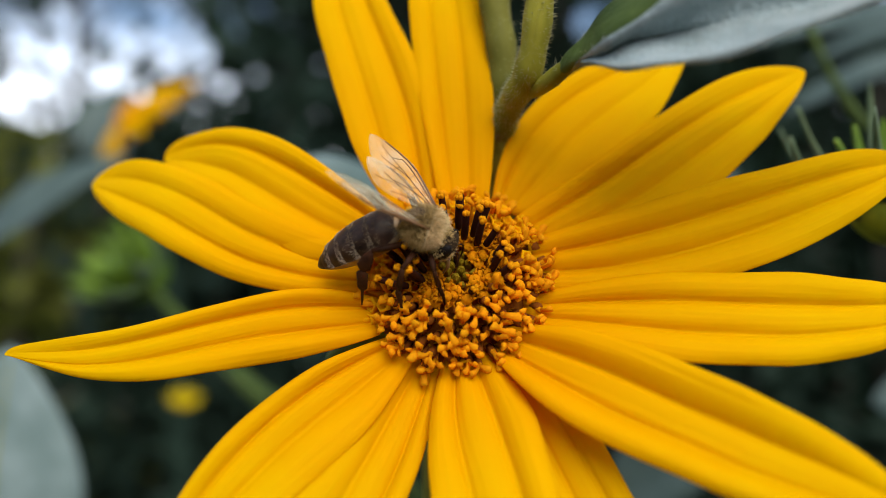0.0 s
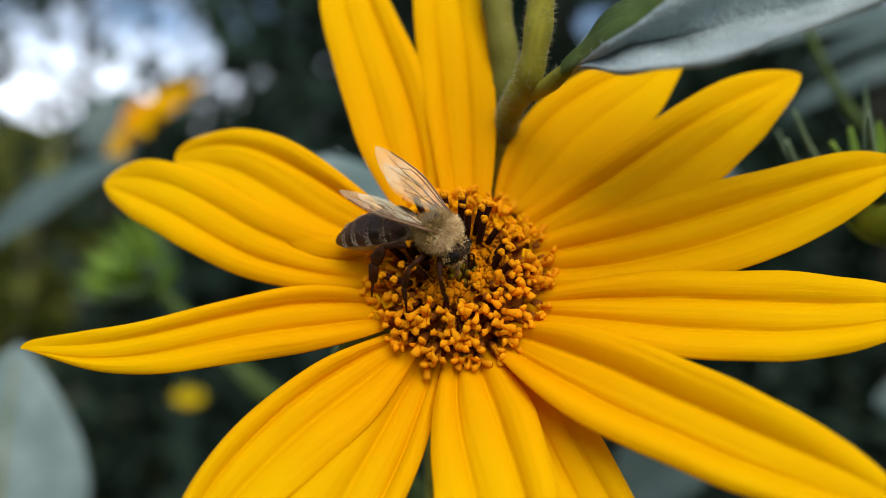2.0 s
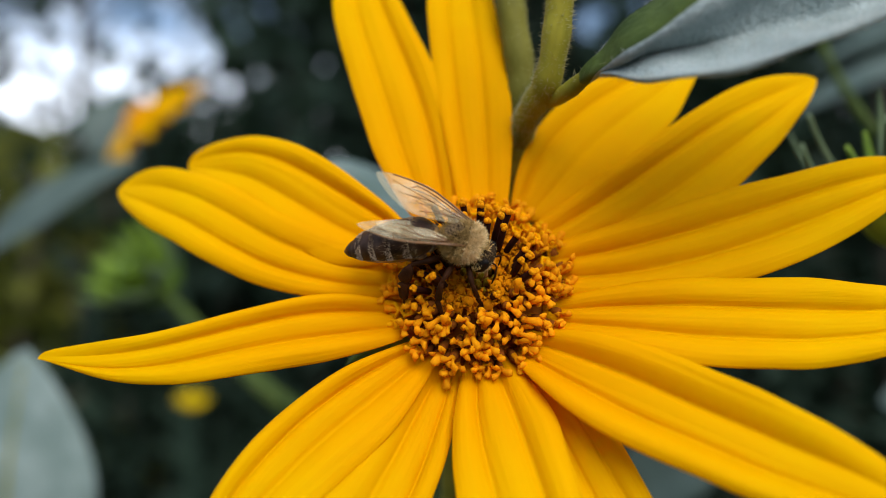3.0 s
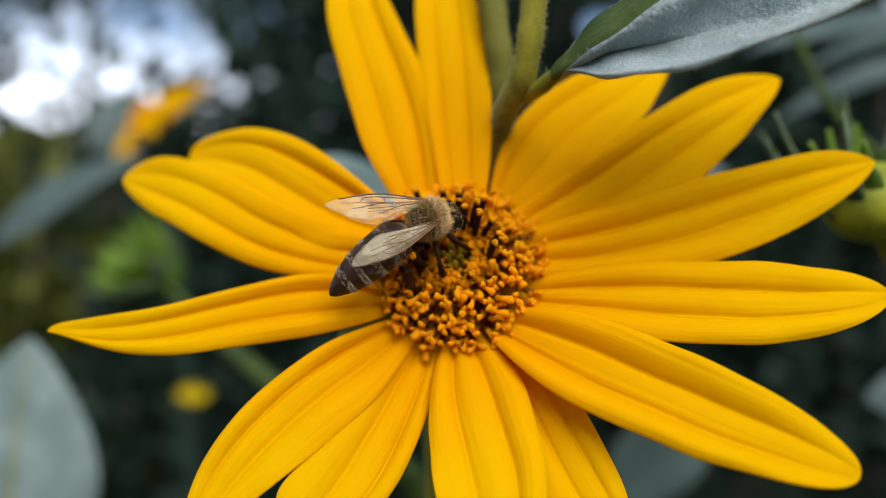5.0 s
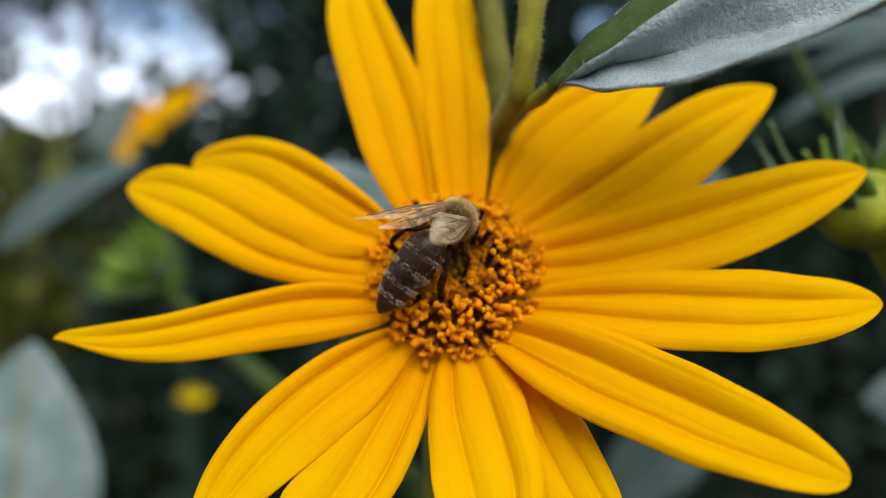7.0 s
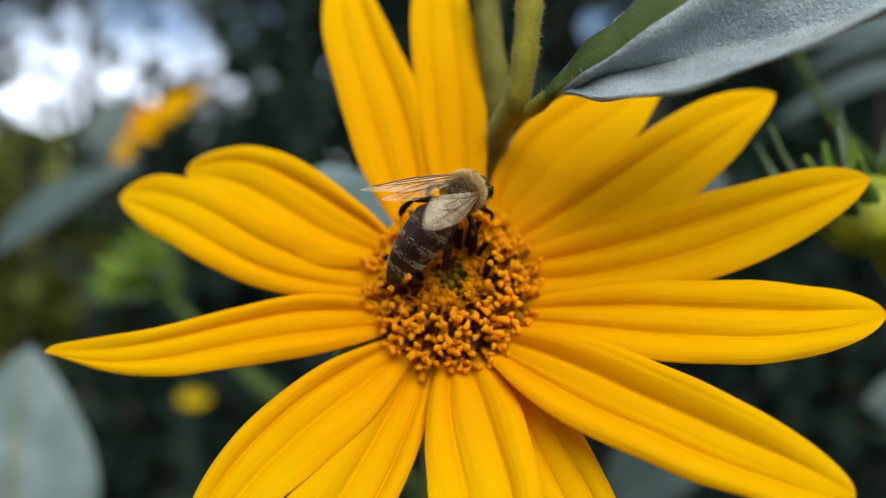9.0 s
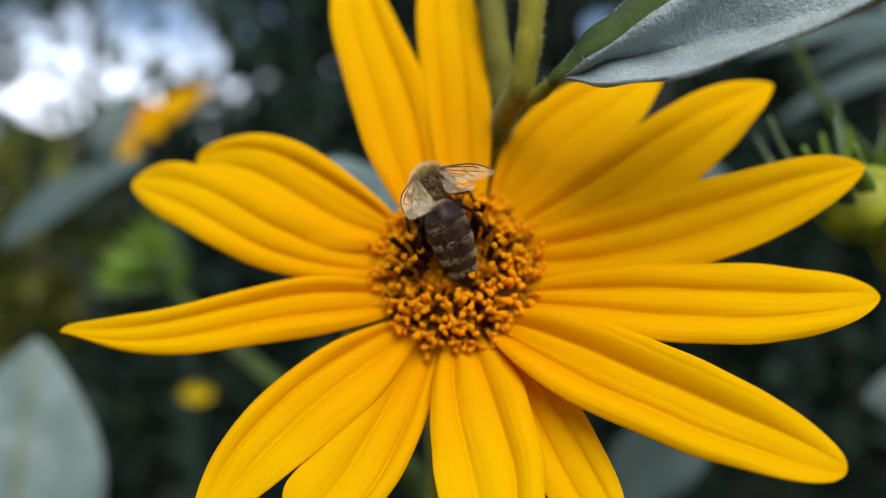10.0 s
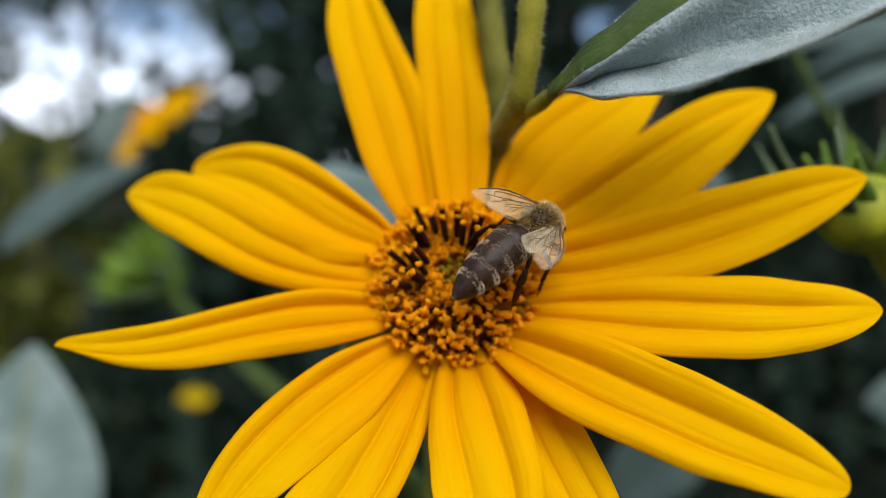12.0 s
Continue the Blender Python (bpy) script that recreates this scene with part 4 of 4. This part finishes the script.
def girth(s):
    """Half-width of the abdomen in millimetres, from waist (0) to tip (1)."""
    return 1.72 * min(1.0, (max(s, 0.0) * 5.0 + 0.1)) ** 0.55 * max(0.02, 1 - max(0.0, (s - 0.36) / 0.64) ** 2.0) ** 0.72


def ring_shell(s0, s1, grow, steps=5, top_only=False, seg=26, z0=0.0):
    bm = bmesh.new()
    rows = []
    for i in range(steps + 1):
        s = s0 + (s1 - s0) * i / steps
        r = girth(s) + grow + 0.06 * math.sin(math.pi * i / steps)
        sag = -0.9 * s * s
        span = [(-98 + 196 * k / seg) for k in range(seg + 1)] if top_only else [360 * k / seg for k in range(seg)]
        rows.append([bm.verts.new(mm(-LEN_ABD * s, r * math.sin(radians(a)), r * 0.9 * math.cos(radians(a)) + sag + z0)) for a in span])
    m = len(rows[0])
    for a, b in zip(rows, rows[1:]):
        for k in range(m - 1 if top_only else m):
            bm.faces.new((a[k], b[k], b[(k + 1) % m], a[(k + 1) % m]))
    return bm


abdomen = part("abdomen", ring_shell(0.0, 1.0, 0.0, 24), M_BELLY, bee, "tapering banded abdomen", pose(-1.75 * MM, 0, -0.35 * MM))
part("waist", tube(bmesh.new(), [mm(-1.2, 0, -0.4), mm(-1.9, 0, -0.4)], [0.7 * MM, 0.6 * MM], 10), M_SHELL, bee)
CUTS = (0.03, 0.24, 0.42, 0.59, 0.75, 0.87, 1.0)
for k, (a, b) in enumerate(zip(CUTS, CUTS[1:])):
    bm = ring_shell(a, min(b + 0.03, 0.995), 0.07 - 0.006 * k, 6, True)
    bmesh.ops.solidify(bm, geom=bm.faces[:], thickness=0.05 * MM)
    part("plate", bm, M_SHELL, abdomen, "dark brown overlapping back plate")
    if 0 < k < 5:
        rng = random.Random(50 + k)
        verts, faces = [], []
        while len(faces) < 3 * (460 + 80 * k):
            s, t = a + 0.065 * rng.random() ** 1.7 - 0.004, radians(rng.uniform(-98, 98))
            if noise.noise(Vector((s * 45, t * 3.2, k * 3))) + 0.30 * abs(t) + 0.05 * k < 1.15 * rng.random():
                continue
            r = girth(s) + 0.11
            p = Vector((-LEN_ABD * s, r * math.sin(t), r * 0.9 * math.cos(t) - 0.9 * s * s))
            n = Vector((0, math.sin(t), math.cos(t)))
            w = (n * 0.25 + Vector((-1, rng.gauss(0, 0.5), 0))).normalized()
            e = w.cross(n) * 0.012
            j = len(verts)
            verts += [(p + e) * MM, (p - e) * MM, (p + n * 0.03) * MM, (p + w * rng.uniform(0.1, 0.2)) * MM]
            faces += [(j, j + 1, j + 3), (j + 1, j + 2, j + 3), (j + 2, j, j + 3)]
        me = bpy.data.meshes.new("hair_band")
        me.from_pydata(verts, [], faces)
        me.materials.append(M_BAND)
        tagged(part("hair_band", me, None, abdomen, "pale patchy band of flattened hair"), kind="stuff")
rng = random.Random(5)
verts, faces = [], []
for _ in range(1100):
    s = rng.choice([rng.uniform(0.02, 0.6), rng.uniform(0.02, 0.14), rng.uniform(0.02, 0.18), rng.uniform(0.02, 0.26)])
    a = radians(rng.uniform(-125, 125))
    r = girth(s) + 0.07
    p = Vector((-LEN_ABD * s, r * math.sin(a), r * 0.9 * math.cos(a) - 0.9 * s * s))
    n = Vector((0, math.sin(a), math.cos(a)))
    w = (n * 0.45 + Vector((-1, rng.gauss(0, 0.3), 0))).normalized()
    e = w.cross(n) * 0.018
    k = len(verts)
    verts += [(p + e) * MM, (p - e) * MM, (p + n * 0.04) * MM, (p + w * rng.uniform(0.14, 0.32)) * MM]
    faces += [(k, k + 1, k + 3), (k + 1, k + 2, k + 3), (k + 2, k, k + 3)]
me = bpy.data.meshes.new("fuzz")
me.from_pydata(verts, [], faces)
me.materials.append(M_FUZZ)
tagged(part("fuzz", me, None, abdomen, "sparse pale fuzz"), kind="stuff")


def leg(hip, knee, ankle, heel, toe, side, thick):
    """A jointed leg: thigh, with shin and foot as its pieces."""
    pts = [Vector((p[0], p[1] * side, p[2])) for p in (hip, knee, ankle, heel, toe)]
    a, b, c, d, e = pts
    thigh = part("leg", tube(bmesh.new(), [a * MM, a.lerp(b, 0.5) * MM, b * MM], [0.22 * MM, 0.27 * MM, 0.17 * MM], 8), M_LEG, bee)
    part("shin", tube(bmesh.new(), [b * MM, b.lerp(c, 0.35) * MM, b.lerp(c, 0.85) * MM, c * MM], [0.18 * MM, thick * 0.8 * MM, thick * MM, thick * 0.6 * MM], 8, 0.45, (0, side, 0.2)), M_LEG, thigh)
    part("foot", tube(bmesh.new(), [c * MM, c.lerp(d, 0.15) * MM, c.lerp(d, 0.85) * MM, d * MM, d.lerp(e, 0.6) * MM, e * MM], [0.15 * MM, thick * 0.85 * MM, thick * 0.7 * MM, 0.14 * MM, 0.11 * MM, 0.06 * MM], 8, 0.45, (0, side, 0.2)), M_LEG, thigh)
    rng = random.Random(int(knee[0] * 10 + side + 500))
    verts, faces = [], []
    for _ in range(150):
        p, q = rng.choice(((b, c), (b, c), (c, d), (a, b)))
        o = p.lerp(q, rng.uniform(0.1, 0.95))
        w = Vector((rng.gauss(0, 1), rng.gauss(0, 1), rng.gauss(0, 1))).normalized()
        g = w.orthogonal().normalized() * 0.018
        k = len(verts)
        verts += [(o + g) * MM, (o - g) * MM, (o + w.cross(g)) * MM, (o + w * (thick * 0.6 + rng.uniform(0.15, 0.4))) * MM]
        faces += [(k, k + 1, k + 3), (k + 1, k + 2, k + 3), (k + 2, k, k + 3)]
    me = bpy.data.meshes.new("leg_hair")
    me.from_pydata(verts, [], faces)
    me.materials.append(M_LEG)
    tagged(part("leg_hair", me, None, thigh, "short brown leg hair"), kind="stuff")


for s in (-1, 1):
    leg((-0.9, 0.9, -1.3), (-3.1, 2.5, -1.8), (-3.4, 3.0, -3.5), (-3.0, 3.3, -5.4), (-2.8, 3.4, -6.9), s, 0.58)
    leg((0.0, 1.0, -1.4), (-0.4, 3.0, -1.9), (-0.3, 3.3, -4.0), (0.2, 3.4, -5.2), (0.5, 3.4, -6.2), s, 0.32)
    leg((1.0, 0.8, -1.4), (1.9, 2.3, -1.8), (2.6, 2.2, -3.3), (3.1, 2.0, -4.3), (3.4, 1.9, -5.2), s, 0.26)


def wing(name, length, chord, side, veins):
    """A wing that lies back along -x from its hinge, leading edge outwards; its veins are a part."""
    grid = []

    def at_(s, v):
        lead = chord * 0.42 * math.sin(math.pi * min(1, 0.06 + 0.94 * s)) ** 0.6 * (0.35 + 0.65 * min(1, s * 2))
        trail = chord * 0.62 * (math.sin(math.pi * min(1, 0.10 + 0.90 * s ** 1.25)) ** 0.75) * (0.45 + 0.55 * min(1, s * 1.6))
        y = lead * (1 - v) - trail * v
        return Vector((-length * s, side * y, 0.10 * math.sin(v * 9 + s * 5) * math.sin(math.pi * min(s, 1)) + 0.25 * s * s))

    for i in range(30):
        grid.append([(at_(i / 29, j / 12) * MM, Vector((0, 0, 1))) for j in range(13)])
    ob = part(name, sheet(bmesh.new(), grid, 0.012 * MM), M_WING, bee, "clear veined wing with an amber sheen")
    bm = bmesh.new()
    for (s0, v0), (s1, v1), r in veins:
        pts = [at_(s0 + (s1 - s0) * k / 6, v0 + (v1 - v0) * k / 6) * MM + mm(0, 0, 0.02) for k in range(7)]
        tube(bm, pts, [1.2 * r * MM * (1 - 0.07 * k) for k in range(7)], 5)
    part("vein", bm, M_VEIN, ob, "thin brown wing veins")
    return ob


FORE_VEINS = [((0, 0.02), (0.86, 0.03), 0.075), ((0, 0.18), (0.62, 0.12), 0.055), ((0, 0.4), (0.42, 0.38), 0.045), ((0.42, 0.38), (0.75, 0.62), 0.03),
              ((0.05, 0.5), (0.5, 0.85), 0.04), ((0.42, 0.12), (0.42, 0.38), 0.035), ((0.62, 0.12), (0.68, 0.36), 0.035), ((0.42, 0.38), (0.84, 0.34), 0.03),
              ((0.56, 0.36), (0.56, 0.62), 0.03), ((0.3, 0.39), (0.33, 0.66), 0.03), ((0.33, 0.66), (0.6, 0.62), 0.028)]
HIND_VEINS = [((0, 0.05), (0.75, 0.06), 0.05), ((0, 0.35), (0.7, 0.4), 0.035), ((0.4, 0.36), (0.75, 0.75), 0.028), ((0.05, 0.5), (0.45, 0.85), 0.028)]
fore_l, fore_r = wing("forewing", 8.6, 2.7, 1, FORE_VEINS), wing("forewing", 8.6, 2.7, -1, FORE_VEINS)
hind_l, hind_r = wing("hindwing", 6.2, 2.2, 1, HIND_VEINS), wing("hindwing", 6.2, 2.2, -1, HIND_VEINS)


def motions():
    walk(bee, [
        (0, pose(-0.00157, 0.05490, 1.30177, 40.9, 19.7, -3.5)),
        (0.5, pose(-0.00158, 0.05473, 1.30134, 36.9, 29.6, -12.1)),
        (1, pose(-0.00134, 0.05473, 1.30139, 33.0, 38.3, -12.3)),
        (1.5, pose(-0.00099, 0.05507, 1.30228, 43.1, 16.7, -6.8)),
        (2, pose(-0.00070, 0.05465, 1.30127, 38.2, 28.3, -13.6)),
        (2.5, pose(-0.00028, 0.05446, 1.30085, 43.9, 23.1, -10.5)),
        (3, pose(-0.00032, 0.05461, 1.30123, 48.3, 19.6, -5.3)),
        (3.5, pose(-0.00113, 0.05472, 1.30139, 54.0, 4.7, -1.5)),
        (3.7, pose(-0.00124, 0.05444, 1.30068, 51.9, 13.0, -4.3)),
        (5.3, pose(-0.00140, 0.05463, 1.30193, 62.6, -35.8, 8.8)),
        (5.5, pose(-0.00094, 0.05467, 1.30209, 66.3, -42.3, 5.1)),
        (6, pose(0.00037, 0.05468, 1.30227, 60.0, -34.4, 24.3)),
        (6.5, pose(0.00075, 0.05459, 1.30212, 52.1, -34.0, 41.4)),
        (8.5, pose(0.00222, 0.05345, 1.30470, 55.2, -16.2, 28.1)),
        (9, pose(0.00218, 0.05400, 1.30600, 58.4, -29.9, 29.7)),
        (9.2, pose(0.00003, 0.05490, 1.30715, 69.5, -70.2, 23.2)),
        (9.5, pose(0.00010, 0.05555, 1.30580, -4.5, -47.5, 93.3)),
        (10, pose(-0.00132, 0.05545, 1.30543, -30.2, -43.4, 113.3)),
        (10.5, pose(-0.00110, 0.05553, 1.30566, -31.3, -40.7, 116.8)),
        (11, pose(-0.00090, 0.05515, 1.30474, -37.7, -45.8, 124.1)),
        (11.2, pose(-0.00063, 0.05561, 1.30605, -75.7, -74.1, 167.9)),
        (11.5, pose(0.00041, 0.05530, 1.30542, 25.7, -84.3, 61.5)),
        (11.6, pose(0.00175, 0.05517, 1.30528, 17.5, -84.5, 71.9)),
        (11.8, pose(0.00414, 0.05515, 1.30553, 71.5, -56.6, 9.8)),
        (12, pose(0.00918, 0.05424, 1.30288, 46.5, -14.2, 43.3)),
    ])
    # seconds, then splay and lift in degrees of the left and of the right wings
    beats = [(0, 30, 11, 6, 16), (0.5, 18, 18, 4, 6), (1, 2, 13, 21, 5), (1.5, 11, 14, 14, 11), (2, 8, 11, 7, -3), (2.5, 7, 15, 2, 2), (3, -2, 14, 7, -7), (3.5, 8, 22, 11, -7), (3.7, 9, 18, 19, -4), (5.3, 15, 9, 13, 23), (5.5, 16, 11, 18, 33), (6, 22, 2, 17, 41), (6.5, 26, -9, 7, 29), (8.5, 26, 7, 5, 37), (9, 23, -4, 9, 24), (9.2, 18, 23, 30, 42), (9.5, 17, 15, 27, 26), (10, 11, 19, 26, 23), (10.5, 14, 24, 29, 32), (11, 17, 33, 21, 40), (11.2, 23, 38, 37, 43), (11.5, 31, 7, 19, 34), (11.6, 39, 1, 11, 15), (11.8, 25, 29, 24, 47), (12, 13, 11, 29, 8)]
    twists = {5.3: (-18, 14), 5.5: (-28, 14), 6.0: (-38, 14), 6.5: (-42, -6), 8.5: (-42, -44), 9.0: (-40, -14), 10.0: (14, 0), 10.5: (14, -12), 11.0: (14, 2), 12.0: (10, 14)}
    turns = [(t, *twists.get(t, (14, 14)), *rest) for t, *rest in beats]
    walk(fore_l, [(t, pose(0.5 * MM, 1.1 * MM, 1.0 * MM, a, u, -s)) for t, a, _, s, u, _, _ in turns])
    walk(fore_r, [(t, pose(0.5 * MM, -1.1 * MM, 1.0 * MM, -a, u, s)) for t, _, a, _, _, s, u in turns])
    walk(hind_l, [(t, pose(-0.5 * MM, 1.05 * MM, 0.9 * MM, a * 0.8, u * 0.9, -s * 0.7)) for t, a, _, s, u, _, _ in turns])
    walk(hind_r, [(t, pose(-0.5 * MM, -1.05 * MM, 0.9 * MM, -a * 0.8, u * 0.9, s * 0.7)) for t, _, a, _, _, s, u in turns])
    # seconds, sideways swing and droop of the abdomen
    sways = [(0, 11, -42), (0.5, 0, -37), (1, 9, -42), (1.5, 8, -36), (2, 7, -35), (2.5, 8, -31), (3, 9, -25), (3.5, 9, -22), (3.7, 8, -23), (5.3, 11, -11), (5.5, 10, -11), (6, 14, -31), (6.5, 8, -35), (8.5, 7, -50), (9, 11, -40), (9.2, -2, -16), (9.5, 0, -57), (10, 0, -53), (10.5, 0, -54), (11, 0, -59), (11.2, -1, -10), (11.5, 12, -4), (11.6, 2, -5), (11.8, 17, -22), (12, 10, -21)]
    walk(abdomen, [(t, pose(-1.75 * MM, 0, -0.35 * MM, 0, d, s)) for t, s, d in sways])


motions()
